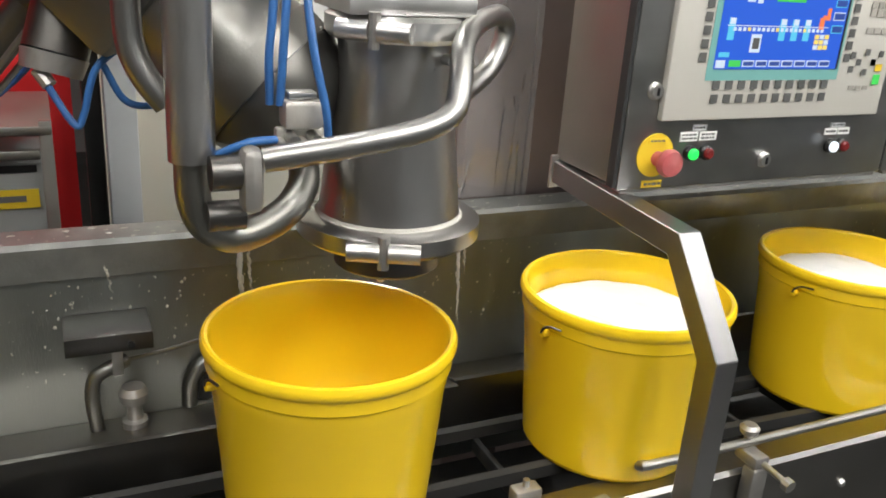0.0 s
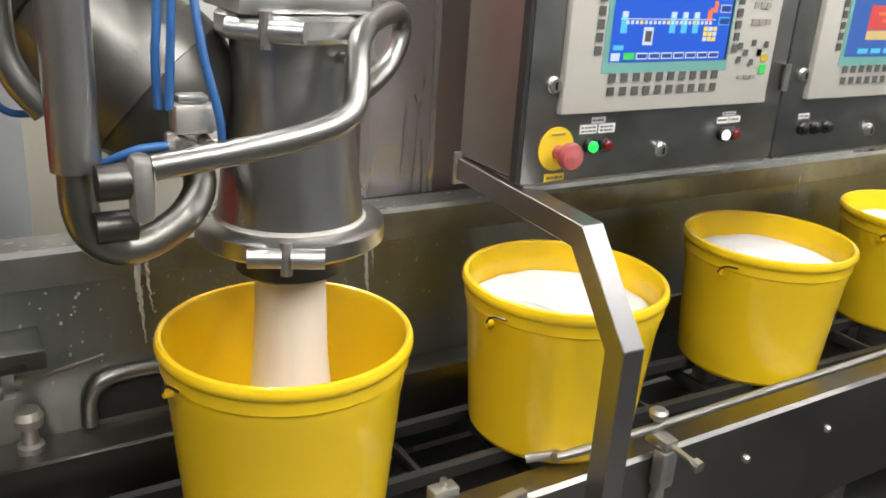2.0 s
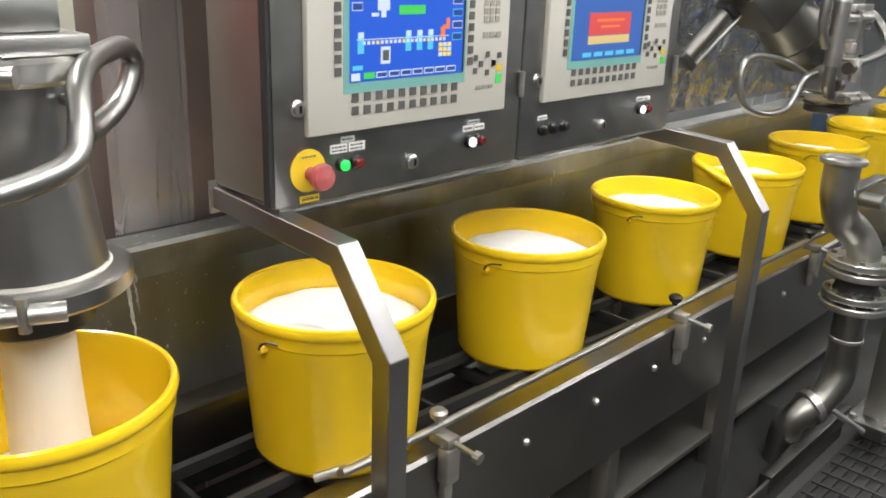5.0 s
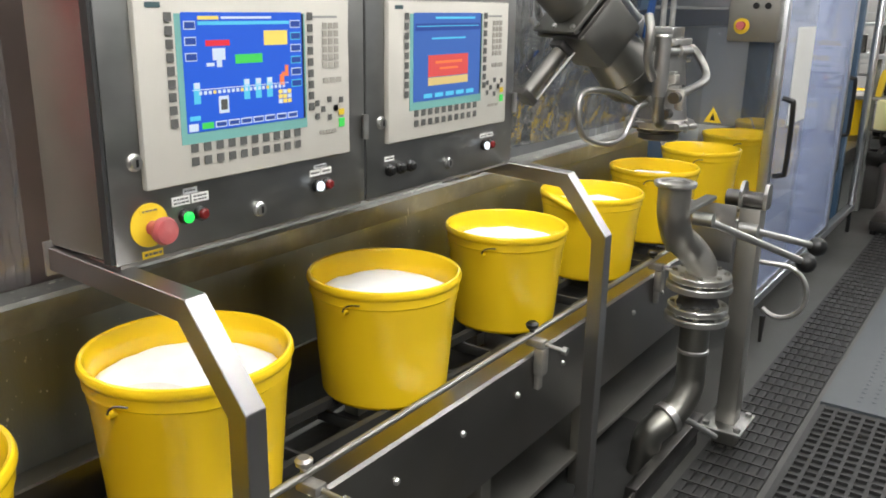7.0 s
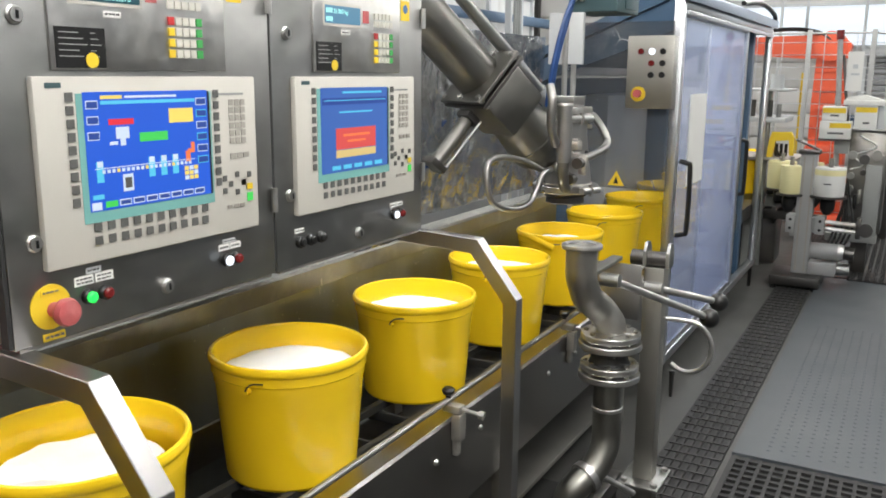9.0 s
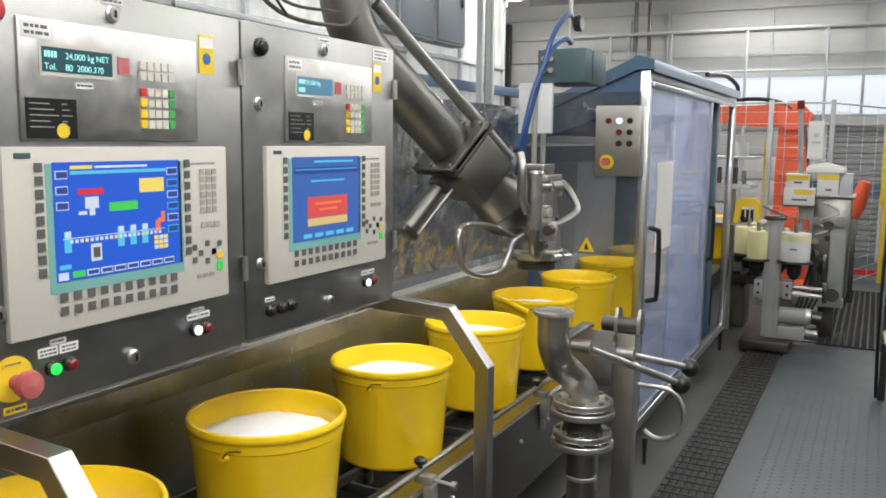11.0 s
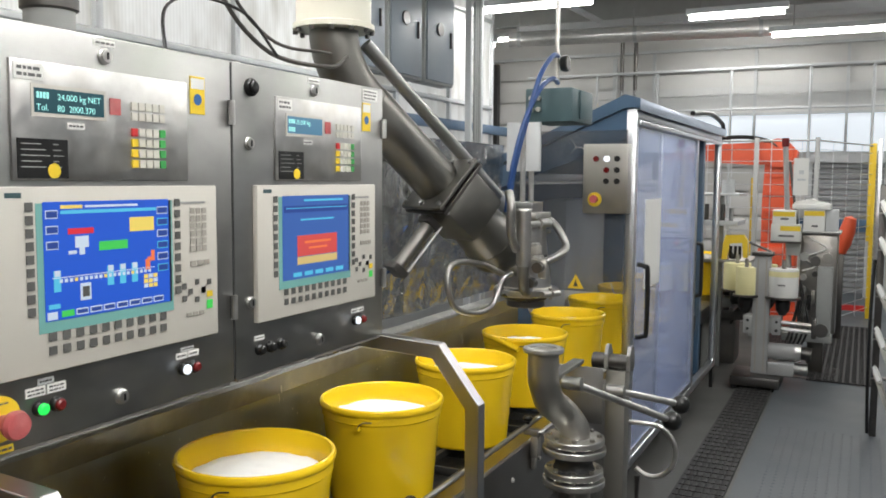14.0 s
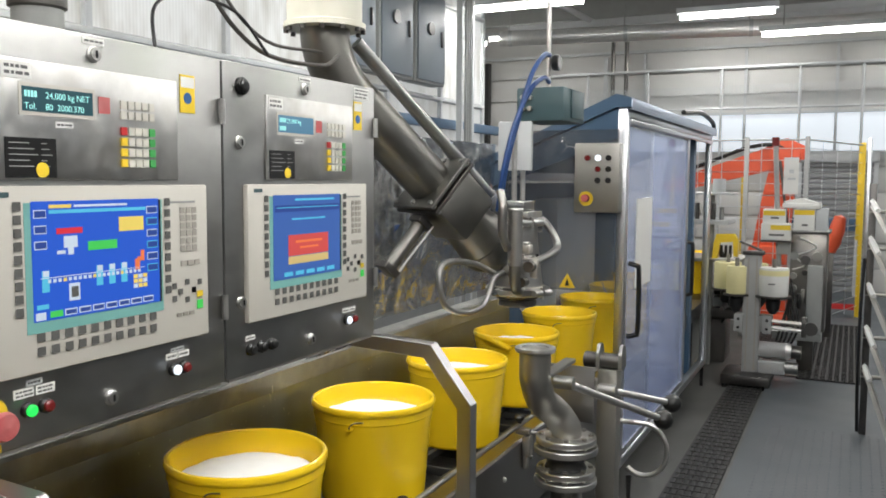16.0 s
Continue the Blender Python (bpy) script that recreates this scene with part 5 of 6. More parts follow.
# ---- buckets ----
SLOT = {-3: (-2.3, 0.02, 0.651), -2: (-1.72, 0.02, 0.651), -1: (-1.16, 0.02, 0.651), 0: (-0.69, 0.025, 0.650), 1: (-0.145, 0.045, 0.643), 2: (0.49, 0.098, 0.620), 3: (1.13, 0.13, 0.601),
        4: (1.755, 0.138, 0.600), 5: (2.38, 0.142, 0.600), 6: (2.99, 0.145, 0.600), 7: (3.6, 0.145, 0.600), 8: (4.2, 0.145, 0.600), 9: (4.8, 0.145, 0.600)}


def bucket():
    ob = thing("bucket", "bright yellow plastic bucket with a rolled rim, on the conveyor", "bucket", "yellow buckets")
    prof = [(0.0, 0.004), (0.148, 0.004), (0.152, 0.010), (0.171, 0.235), (0.175, 0.298), (0.178, 0.3035)]
    outer = [(0.182, 0.3055), (0.1860, 0.3035), (0.1885, 0.298), (0.189, 0.291), (0.1870, 0.2855), (0.1845, 0.283), (0.1835, 0.279), (0.1830, 0.262), (0.1795, 0.259), (0.1775, 0.237), (0.1755, 0.231), (0.157, 0.008), (0.152, 0.0), (0.0, 0.0)]
    part("body", made(lathe, prof + outer, 64), YELLOW, ob)
    for a in (3.3, 0.16):
        c, s = math.cos(a), math.sin(a)
        part("handle_lug", made(rod, (0.176 * c, 0.176 * s, 0.252), (0.192 * c, 0.192 * s, 0.252), 0.008, 0.006, 14), YELLOW, ob)
    part("wire_handle", made(sweep, [(0.193 * math.cos(3.3 + da), 0.193 * math.sin(3.3 + da), 0.255 + dz) for da, dz in ((0.0, 0.0), (0.03, 0.010), (0.10, 0.018), (0.22, 0.020))], 0.0021, 6, 4), STEEL_DARK, ob)
    return ob


def filling(parent, radius, seed, level, mat=PRODUCT):
    """Paste surface with a soft mound, its origin on the bucket's floor."""
    bm = bmesh.new()
    rnd = random.Random(seed)
    ph = rnd.uniform(0, 6)
    rings = []
    for j in range(13):
        ring = []
        for i in range(48):
            a = 2 * math.pi * i / 48
            r = radius * j / 12
            edge = 1 - 0.03 * (0.5 + 0.5 * math.sin(3 * a + ph)) if j > 9 else 1
            z = 0.012 * math.cos(min(1, j / 12) * math.pi / 2) + 0.006 * noise.noise(Vector((r * math.cos(a) * 22, r * math.sin(a) * 22, seed)))
            if j == 12:
                z -= 0.006
            ring.append(bm.verts.new((r * edge * math.cos(a), r * edge * math.sin(a), z)))
        rings.append(ring)
    for p, q in zip(rings, rings[1:]):
        for i in range(48):
            bm.faces.new((p[i], p[(i + 1) % 48], q[(i + 1) % 48], q[i]))
    low = [bm.verts.new((v.co.x * 0.97, v.co.y * 0.97, -0.03)) for v in rings[-1]]
    for i in range(48):
        bm.faces.new((rings[-1][i], rings[-1][(i + 1) % 48], low[(i + 1) % 48], low[i]))
    bm.faces.new(low[::-1])
    bmesh.ops.remove_doubles(bm, verts=bm.verts, dist=0.0002)
    ob = part("filling", bm, mat, parent, "white paste filling")
    ob.location = (0, 0, level)
    return ob


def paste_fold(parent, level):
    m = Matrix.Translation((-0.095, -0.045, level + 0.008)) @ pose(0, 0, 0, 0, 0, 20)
    # Greyer than the filling: the fold's shadow is put into its colour.
    part("paste_fold", made(lathe, [(0.0, 0.018), (0.025, 0.015), (0.042, 0.004), (0.046, -0.012)], 24, (0, 0, 0), m @ Matrix.Diagonal((0.8, 1.75, 0.8, 1))), SHADED_FOLD, parent, "fold of the last paste strand, greyed with painted shade")


SLOTS = list(range(-2, 9))
first = bucket()
BUCKETS = {}
for s in SLOTS:
    BUCKETS[s] = first if s == SLOTS[0] else copy_thing(first, pose(0, 0, 0))
LEVEL = 0.250
FILLS = {}
for s in SLOTS:
    if s <= 0:
        FILLS[s] = filling(BUCKETS[s], 0.150, s + 5, 0.03)
    else:
        FILLS[s] = filling(BUCKETS[s], 0.1695, s + 5, LEVEL)
        if s == 1:
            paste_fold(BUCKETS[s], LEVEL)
        BUCKETS[s]["label"] = "yellow plastic bucket filled with white paste"
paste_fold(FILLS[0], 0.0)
for s in (-2, -1, 0):
    BUCKETS[s]["label"] = "empty yellow plastic bucket being filled on the conveyor"
part("handle_grip", made(rod, (-0.20, -0.05, 0.262), (-0.185, 0.07, 0.30), 0.012, None, 12), YELLOW, BUCKETS[4], "yellow grip of the wire handle")


def paste_strand():
    bm = bmesh.new()
    prof = [(0.0, 0.40), (0.05, 0.40), (0.051, 0.26), (0.056, 0.12), (0.066, 0.02), (0.058, 0.004), (0.03, -0.004), (0.0, -0.004)]
    lathe(bm, prof, 48)
    return tagged(part("paste_strand", bm, CREAM), "thick cream-white strand of paste falling from the nozzle", "paste strand")


STRAND = paste_strand()


# ---- pinch valve on its stand ----
def drain_valve():
    ob = thing("drain_valve", "steel drain valve with an S-bend outlet and bolted flanges", "valve")
    x, y, CX, CY = 1.55, -0.275, 1.60, -0.335
    part("open_flange", made(lathe, [(0.0445, 1.022), (0.062, 1.022), (0.065, 1.028), (0.064, 1.036), (0.052, 1.04), (0.044, 1.036), (0.043, 0.99)], 40, (1.45, y, 0)), STEEL_BRIGHT, ob)
    part("s_bend", made(sweep, [(1.45, y, 1.03), (1.45, y, 0.97), (1.455, y, 0.93), (1.485, y, 0.885), (1.53, y, 0.84), (CX - 0.015, y - 0.03, 0.79), (CX, CY, 0.74), (CX, CY, 0.70)], 0.050, 28, 6), STEEL_DULL, ob)
    cx, cy = CX, CY
    for z, r in ((0.695, 0.098), (0.664, 0.104), (0.588, 0.096), (0.556, 0.102)):
        fl = part("flange", made(lathe, [(0.04, 0), (r, 0), (r + 0.002, 0.004), (r + 0.002, 0.018), (r, 0.022), (0.04, 0.022)], 40, (cx, cy, z)), STEEL_BRIGHT, ob)
        for i in range(8):
            a = 2 * math.pi * i / 8 + 0.3
            part("bolt", made(rod, (cx + 0.082 * math.cos(a), cy + 0.082 * math.sin(a), z + 0.0222), (cx + 0.082 * math.cos(a), cy + 0.082 * math.sin(a), z + 0.031), 0.009, None, 6), STEEL_DULL, fl)
    part("sleeve", made(lathe, [(0.07, 0.61), (0.062, 0.625), (0.06, 0.64), (0.07, 0.664)], 32, (cx, cy, 0)), RUBBER, ob, "dark rubber sleeve")
    part("lower_pipe", made(sweep, [(cx, cy, 0.556), (cx, cy, 0.46), (cx + 0.005, cy, 0.36), (cx - 0.01, cy, 0.30), (cx - 0.05, cy + 0.02, 0.235), (cx - 0.10, cy + 0.05, 0.20), (cx - 0.13, cy + 0.08, 0.15), (cx - 0.135, cy + 0.09, 0.022)], 0.049, 26, 6), STEEL_PIPE, ob)
    part("pipe_clamp", made(rod, (cx - 0.075, cy + 0.03, 0.222), (cx - 0.095, cy + 0.04, 0.213), 0.058, None, 28), STEEL_BRIGHT, ob)
    part("weld_ring", made(lathe, [(0.0495, 0.44), (0.053, 0.443), (0.053, 0.452), (0.0495, 0.455)], 28, (cx, cy, 0)), STEEL_BRIGHT, ob)
    part("drain_cock", made(rod, (cx - 0.06, cy - 0.02, 0.22), (cx + 0.03, cy - 0.10, 0.14), 0.010, None, 10), STEEL_BRIGHT, ob)
    return ob


drain_valve()


def valve_stand():
    ob = thing("valve_stand", "grey steel stand with two ball-ended levers", "stand")
    x, y = 1.86, -0.41
    boxpart("post", (x - 0.035, x + 0.035, y - 0.035, y + 0.035, 0.10, 0.90), STEEL_DULL, ob, 0.003)
    boxpart("floor_post", (x - 0.04, x + 0.04, y - 0.04, y + 0.04, 0.0, 0.088), STEEL_DULL, ob, 0.003)
    pl = boxpart("base_plate", (x - 0.10, x + 0.10, y - 0.075, y + 0.075, 0.0885, 0.0995), STEEL, ob, 0.002)
    for dx in (-0.075, 0.075):
        for dy in (-0.055, 0.055):
            part("bolt", made(rod, (x + dx, y + dy, 0.0996), (x + dx, y + dy, 0.112), 0.012, None, 6), STEEL_BRIGHT, pl)
    sp = boxpart("side_plate", (1.795, 1.803, y + 0.036, y + 0.27, 0.71, 0.91), STEEL_RAIL, ob, 0.003)
    for dy in (0.20, 0.225):
        part("hole", made(rod, (1.7942, y + dy, 0.845), (1.7948, y + dy, 0.845), 0.006, None, 10), BLACK, sp)
    for dy in (-0.05, 0.03):
        part("ear", made(extrude_poly, [(x - 0.035, 0.901), (x + 0.035, 0.901), (x + 0.035, 0.955), (x + 0.015, 0.985), (x - 0.015, 0.985), (x - 0.035, 0.955)], "y", y + dy, y + dy + 0.012), STEEL, ob)
    boxpart("link_arm", (1.50, 1.78, y + 0.10, y + 0.14, 0.925, 0.94), STEEL, ob, 0.004)
    part("hub", made(rod, (x, y - 0.05, 0.925), (x, y + 0.09, 0.925), 0.028, None, 20), STEEL_DARK, ob)
    for i, (a, b) in enumerate((((1.49, -0.36, 0.922), (1.873, -0.60, 0.734)), ((1.80, -0.42, 0.835), (2.028, -0.60, 0.755)))):
        lv = part("lever", made(rod, a, b, 0.012, None, 14), STEEL_BRIGHT, ob)
        part("lever_pivot", made(rod, Vector(a) + Vector((0, 0.03, 0)), Vector(a) - Vector((0, 0.03, 0)), 0.022, None, 16), STEEL, lv)
        part("ball_grip", made(lathe, [(0.0, 0.034), (0.014, 0.031), (0.026, 0.022), (0.033, 0.009), (0.034, 0.0), (0.033, -0.009), (0.026, -0.022), (0.014, -0.031), (0.0, -0.034)], 22, b), BLACK, lv, "black ball grip")
    c = part("ring_clamp", made(sweep, [(1.91, y - 0.03, 0.70)] + [(1.93, y - 0.11 - 0.085 * math.sin(q), 0.60 + 0.095 * math.cos(q)) for q in [0.0 + 0.35 * i for i in range(12)]], 0.009, 10, 4), STEEL_BRIGHT, ob, "open steel ring clamp")
    part("wing_screw", made(rod, (1.93, y - 0.06, 0.50), (1.93, y - 0.06, 0.40), 0.010, 0.006, 10), STEEL_DARK, c)
    boxpart("brace", (1.2, 1.84, y + 0.08, y + 0.12, 0.05, 0.11), STEEL_DARK, ob, 0.004)
    tray = thing("drip_tray", "dark wet steel drip tray on the floor under the valve", "tray")
    part("tray", made(extrude_poly, [(-0.325, 0.001), (0.28, 0.001), (0.28, 0.115), (0.27, 0.115), (0.26, 0.02), (-0.28, 0.02), (-0.315, 0.09), (-0.325, 0.09)], "x", 0.62, 1.80), GRATE, tray)
    part("rim", made(rod, (0.62, -0.32, 0.094), (1.80, -0.32, 0.094), 0.006, None, 8), STEEL_DARK, tray)


valve_stand()


# ---- glazed enclosure ----
def enclosure():
    ob = thing("machine_enclosure", "blue and aluminium machine enclosure with glazed sliding doors", "machine enclosure")
    x0, x1, y0, y1, z0, z1 = 2.90, 5.55, -0.20, 0.56, 0.17, 1.90
    p = 0.045
    for x in (x0, x1 - p):
        for y in (y0, y1 - p):
            boxpart("corner_post", (x, x + p, y, y + p, z0, z1 if y < 0 else 1.60), ALU, ob, 0.004)
            boxpart("foot", (x + 0.01, x + 0.035, y + 0.01, y + 0.035, 0.0, z0 - 0.001), BLACK, ob)
    for z in (z0, z1 - p):
        boxpart("long_frame", (x0 + p + 0.001, x1 - p - 0.001, y0, y0 + p, z, z + p), ALU, ob, 0.004)
        boxpart("long_frame", (x0 + p + 0.001, x1 - p - 0.001, y1 - p, y1, z - (0.3 if z > 1 else 0), z + p - (0.3 if z > 1 else 0)), ALU, ob, 0.004)
    part("roof", made(extrude_poly, [(y0 - 0.02, z1 + 0.002), (y0 - 0.02, z1 + 0.045), (y0 + 0.05, z1 + 0.065), (y1 + 0.02, 1.64), (y1 + 0.02, 1.602), (y0 + 0.05, z1 + 0.002)], "x", x0 - 0.02, x1 + 0.02), BLUE_PAINT, ob, "blue painted sloping roof")
    part("end_hood", made(extrude_poly, [(y0 + 0.046, 1.76), (y0 + 0.046, 1.90), (0.555, 1.60), (0.555, 1.50), (0.1, 1.66)], "x", x0 + 0.003, x0 + 0.03), BLUE_PAINT, ob)
    for a, b, nm in ((x0 + p + 0.003, 4.60, "door"), (3.6, 4.72, "rear_door")):
        yy = y0 + 0.006 if nm == "door" else y0 + 0.026
        d = part(nm, made(box, a, a + 0.03, yy, yy + 0.016, z0 + p + 0.003, z1 - p - 0.003, 0.002), ALU, ob, "aluminium framed glass door")
        boxpart("stile", (b - 0.055, b, yy - 0.004, yy + 0.016, z0 + p + 0.003, z1 - p - 0.003), ALU, d)
        for z in (z0 + p + 0.003, z1 - p - 0.033):
            boxpart("door_rail", (a + 0.031, b - 0.056, yy, yy + 0.016, z, z + 0.03), ALU, d)
        g = boxpart("pane", (a + 0.031, b - 0.056, yy + 0.006, yy + 0.010, z0 + p + 0.034, z1 - p - 0.034), GLASS, d)
        g.visible_shadow = False
        hx = a + 0.07 if nm == "door" else b - 0.06
        part("pull_handle", made(sweep, [(hx, yy, 0.80), (hx, yy - 0.035, 0.81), (hx, yy - 0.05, 0.84), (hx, yy - 0.05, 1.12), (hx, yy - 0.035, 1.15), (hx, yy, 1.16)], 0.012, 12, 5), BLACK, d, "black pull handle")
    boxpart("back_panel", (x0 + p, x1 - p, y1 - 0.03, y1 - 0.02, z0 + p, 1.54), BLUE_PAINT, ob)
    boxpart("blue_post", (x1 - 0.42, x1 - 0.34, y0 + 0.06, y0 + 0.12, z0, z1 - p), BLUE_PAINT, ob, 0.003)
    boxpart("inner_bed", (x0 + p, x1 + 0.4, -0.12, 0.3, 0.50, 0.6), STEEL_DARK, ob, 0.003)
    boxpart("inner_frame", (3.6, 4.4, 0.36, 0.5, 0.61, 1.45), GREY_LIGHT, ob, 0.01)
    boxpart("inner_frame", (4.9, 5.2, 0.36, 0.5, 0.61, 1.4), BLUE_PAINT, ob, 0.01)
    # White plate in the door pane: a bright window reflection put in as colour.
    boxpart("notice", (3.17, 3.52, y0 + 0.0065, y0 + 0.0115, 1.02, 1.47), WHITE, ob)
    boxpart("fascia", (x0 - 0.02, x1 + 0.02, y0 - 0.026, y0 - 0.0205, z1 - 0.012, z1 + 0.043), FASCIA, ob, 0.002, "pale blue profile along the roof edge")
    boxpart("door_track", (x0 + p + 0.001, x1 - p - 0.001, y0 - 0.012, y0 - 0.001, z1 - 0.075, z1 - 0.05), ALU, ob, 0.002)
    boxpart("end_post", (x1 - 0.10, x1 - p - 0.001, y0, y0 + 0.03, z0 + p, z1 - p), ALU, ob, 0.003)
    box_ob = thing("button_box", "grey steel button box with an emergency stop", "button box")
    X = x0 - 0.075
    boxpart("housing", (X, X + 0.073, -0.185, 0.03, 1.41, 1.735), STEEL_DULL, box_ob, 0.006)
    for j in range(3):
        for i in range(3 if j == 0 else 2):
            yb = -0.135 + 0.05 * i
            mat = LAMP_WHITE if (i, j) == (1, 0) else RED_DARK if i == (2 if j == 0 else 1) and j < 2 else BLACK
            part("button", made(rod, (X - 0.012, yb, 1.665 - 0.052 * j), (X - 0.0005, yb, 1.665 - 0.052 * j), 0.0135, None, 16), mat, box_ob)
    e = part("emergency_stop_plate", made(rod, (X - 0.003, -0.03, 1.475), (X - 0.0005, -0.03, 1.475), 0.034, None, 24), YELLOW_DIM, box_ob)
    part("mushroom_knob", made(rod, (X - 0.03, -0.03, 1.477), (X - 0.0035, -0.03, 1.477), 0.018, None, 18), RED_WORN, e)
    w = thing("warning_sign", "yellow triangular warning sign on the sheet", "sign")
    part("plate", made(extrude_poly, [(0.02, 1.045), (0.10, 1.045), (0.06, 1.115)], "x", 2.842, 2.845), YELLOW_DIM, w)
    part("mark", made(extrude_poly, [(0.048, 1.055), (0.072, 1.055), (0.06, 1.09)], "x", 2.8405, 2.8418), BLACK, w)
    s = thing("gas_strut", "black strut on the enclosure roof", "strut")
    part("strut", made(sweep, [(4.6, -0.15, 2.0), (5.1, -0.18, 2.03), (5.5, -0.2, 1.99), (5.6, -0.2, 1.94)], 0.016, 10, 5), BLACK, s)


enclosure()


# ---- labelling station, robot cell and fence ----
def label_station():
    ob = thing("labelling_machine", "grey labelling machine with label rolls on a column", "labelling machine", "", (5.75, -0.50, 0))
    boxpart("base", (-0.2, 0.2, -0.16, 0.19, 0.03, 0.10), STEEL_DARK, ob, 0.005)
    for dx in (-0.17, 0.17):
        for dy in (-0.13, 0.16):
            part("levelling_foot", made(rod, (dx, dy, 0), (dx, dy, 0.029), 0.025, None, 10), BLACK, ob)
    col = boxpart("column", (-0.045, 0.045, -0.058, 0.058, 0.101, 1.0), GREY_MID, ob, 0.004, "pale aluminium column")
    for dy in (-0.03, 0.03):
        boxpart("groove", (-0.0465, -0.0452, dy - 0.006, dy + 0.006, 0.12, 0.98), KEY_MID, col)
    part("motor", made(rod, (0.02, -0.06, 0.275), (0.02, -0.25, 0.275), 0.062, None, 24), GREY_MID, ob, "pale motor")
    part("motor_cap", made(rod, (0.02, -0.2505, 0.275), (0.02, -0.29, 0.275), 0.066, 0.058, 24), STEEL_BRIGHT, ob)
    part("motor_end", made(rod, (0.02, -0.2905, 0.275), (0.02, -0.36, 0.27), 0.05, None, 24), STEEL_DARK, ob)
    boxpart("gearbox", (-0.06, 0.12, -0.25, -0.059, 0.102, 0.20), GREY_MID, ob, 0.01)
    part("gearbox_end", made(rod, (0.02, -0.2505, 0.15), (0.02, -0.34, 0.15), 0.046, None, 20), STEEL, ob)
    for dy in (0.09, -0.115):
        pl = boxpart("clamp_plate", (-0.062, -0.0465, dy - 0.032, dy + 0.032, 0.41, 0.545), GREY_MID, ob, 0.004)
        for z in (0.445, 0.51):
            part("bolt", made(rod, (-0.068, dy, z), (-0.0622, dy, z), 0.011, None, 10), BLACK, pl)
    boxpart("carriage", (-0.0462, 0.09, 0.0585, 0.12, 0.42, 0.54), GREY_PAINT, ob, 0.004)
    boxpart("carriage", (-0.0462, 0.09, -0.147, -0.0585, 0.42, 0.54), GREY_PAINT, ob, 0.004)
    for z in (0.505, 0.455):
        part("guide_rod", made(rod, (-0.02, -0.148, z), (-0.02, -0.36, z - 0.01), 0.017, None, 12), STEEL_BRIGHT, ob)
    boxpart("rod_end", (-0.05, 0.02, -0.39, -0.355, 0.40, 0.55), STEEL_DARK, ob, 0.006)
    part("hand_wheel", made(rod, (-0.07, -0.42, 0.47), (-0.05, -0.42, 0.47), 0.05, None, 20), STEEL_DARK, ob)
    boxpart("cross_head", (-0.06, 0.06, -0.075, 0.075, 1.001, 1.03), STEEL_DARK, ob, 0.004)
    part("cross_lever", made(rod, (0.0, -0.06, 1.031), (-0.03, 0.10, 1.10), 0.009, None, 8), STEEL_DARK, ob)
    for dx, dy, r, mat in ((-0.02, 0.115, 0.076, PALE), (-0.02, -0.15, 0.106, WHITE), (0.28, 0.22, 0.105, PALE), (0.30, -0.02, 0.06, PALE)):
        t = part("roll_table", made(rod, (dx, dy, 0.685), (dx, dy, 0.70), r + 0.02, None, 30), STEEL_DARK, ob)
        part("hub", made(lathe, [(0.025, 0.56), (0.05, 0.60), (0.055, 0.66), (0.04, 0.684)], 20, (dx, dy, 0)), BLACK, t)
        part("hub_arm", made(box, min(dx, 0.0), max(dx, 0.0) + 0.02, dy - 0.015, dy + 0.015, 0.555, 0.585), STEEL_DARK, t)
        r_ob = part("label_roll", made(lathe, [(0.03, 0.0), (r - 0.003, 0.0), (r, 0.01), (r, 0.20), (r - 0.003, 0.21), (0.03, 0.21)], 36, (dx, dy, 0.7005)), mat, t)
        if mat is WHITE:
            part("print_band", made(lathe, [(r + 0.001, 0.155), (r + 0.001, 0.195)], 36, (dx, dy, 0.70)), PALE, r_ob)
            boxpart("print_mark", (dx - r - 0.004, dx - r + 0.004, dy - 0.02, dy + 0.03, 0.79, 0.80), INK, r_ob)
        part("spindle_top", made(rod, (dx, dy, 0.9108), (dx, dy, 0.975), 0.015, None, 12), STEEL_DULL, t)
    # printing head on its own frame behind the rolls
    boxpart("head", (0.45, 0.75, -0.50, -0.23, 0.366, 1.155), STEEL_APRON, ob, 0.01, "dark printing head")
    boxpart("head_column", (0.36, 0.449, -0.477, -0.365, 0.363, 0.90), GREY_PAINT, ob, 0.005)
    boxpart("head_cover", (0.40, 0.78, -0.52, -0.20, 1.156, 1.172), STEEL, ob, 0.004)
    boxpart("head_foot", (0.38, 0.50, -0.485, -0.12, 0.30, 0.362), GREY_PAINT, ob, 0.006)
    boxpart("head_leg", (0.55, 0.65, -0.42, -0.30, 0.03, 0.365), STEEL_DARK, ob, 0.004)
    boxpart("head_base", (0.3, 0.8, -0.55, -0.10, 0.0, 0.029), STEEL_DARK, ob)
    rnd = random.Random(12)
    for q in range(7):
        y, z = -0.26 - 0.085 * (q % 3), 0.97 - 0.13 * (q // 3) - 0.03 * (q % 2)
        part("roller", made(rod, (0.40, y, z), (0.449, y, z), rnd.uniform(0.022, 0.045), None, 18), (STEEL, STEEL_DARK, STEEL_DULL)[q % 3], ob)
    for q in range(4):
        y = -0.24 - 0.03 * q
        boxpart("bracket", (0.41, 0.448, y - 0.02, y + 0.008, 0.45 + 0.05 * q, 0.60 + 0.035 * q), (STEEL_DARK, STEEL, BLACK, STEEL_DULL)[q], ob, 0.004)
    part("web", made(sweep, [(0.42, -0.25, 0.86), (0.42, -0.34, 0.90), (0.42, -0.27, 0.97), (0.42, -0.42, 1.04), (0.42, -0.30, 1.12)], 0.006, 8, 4), WHITE, ob)
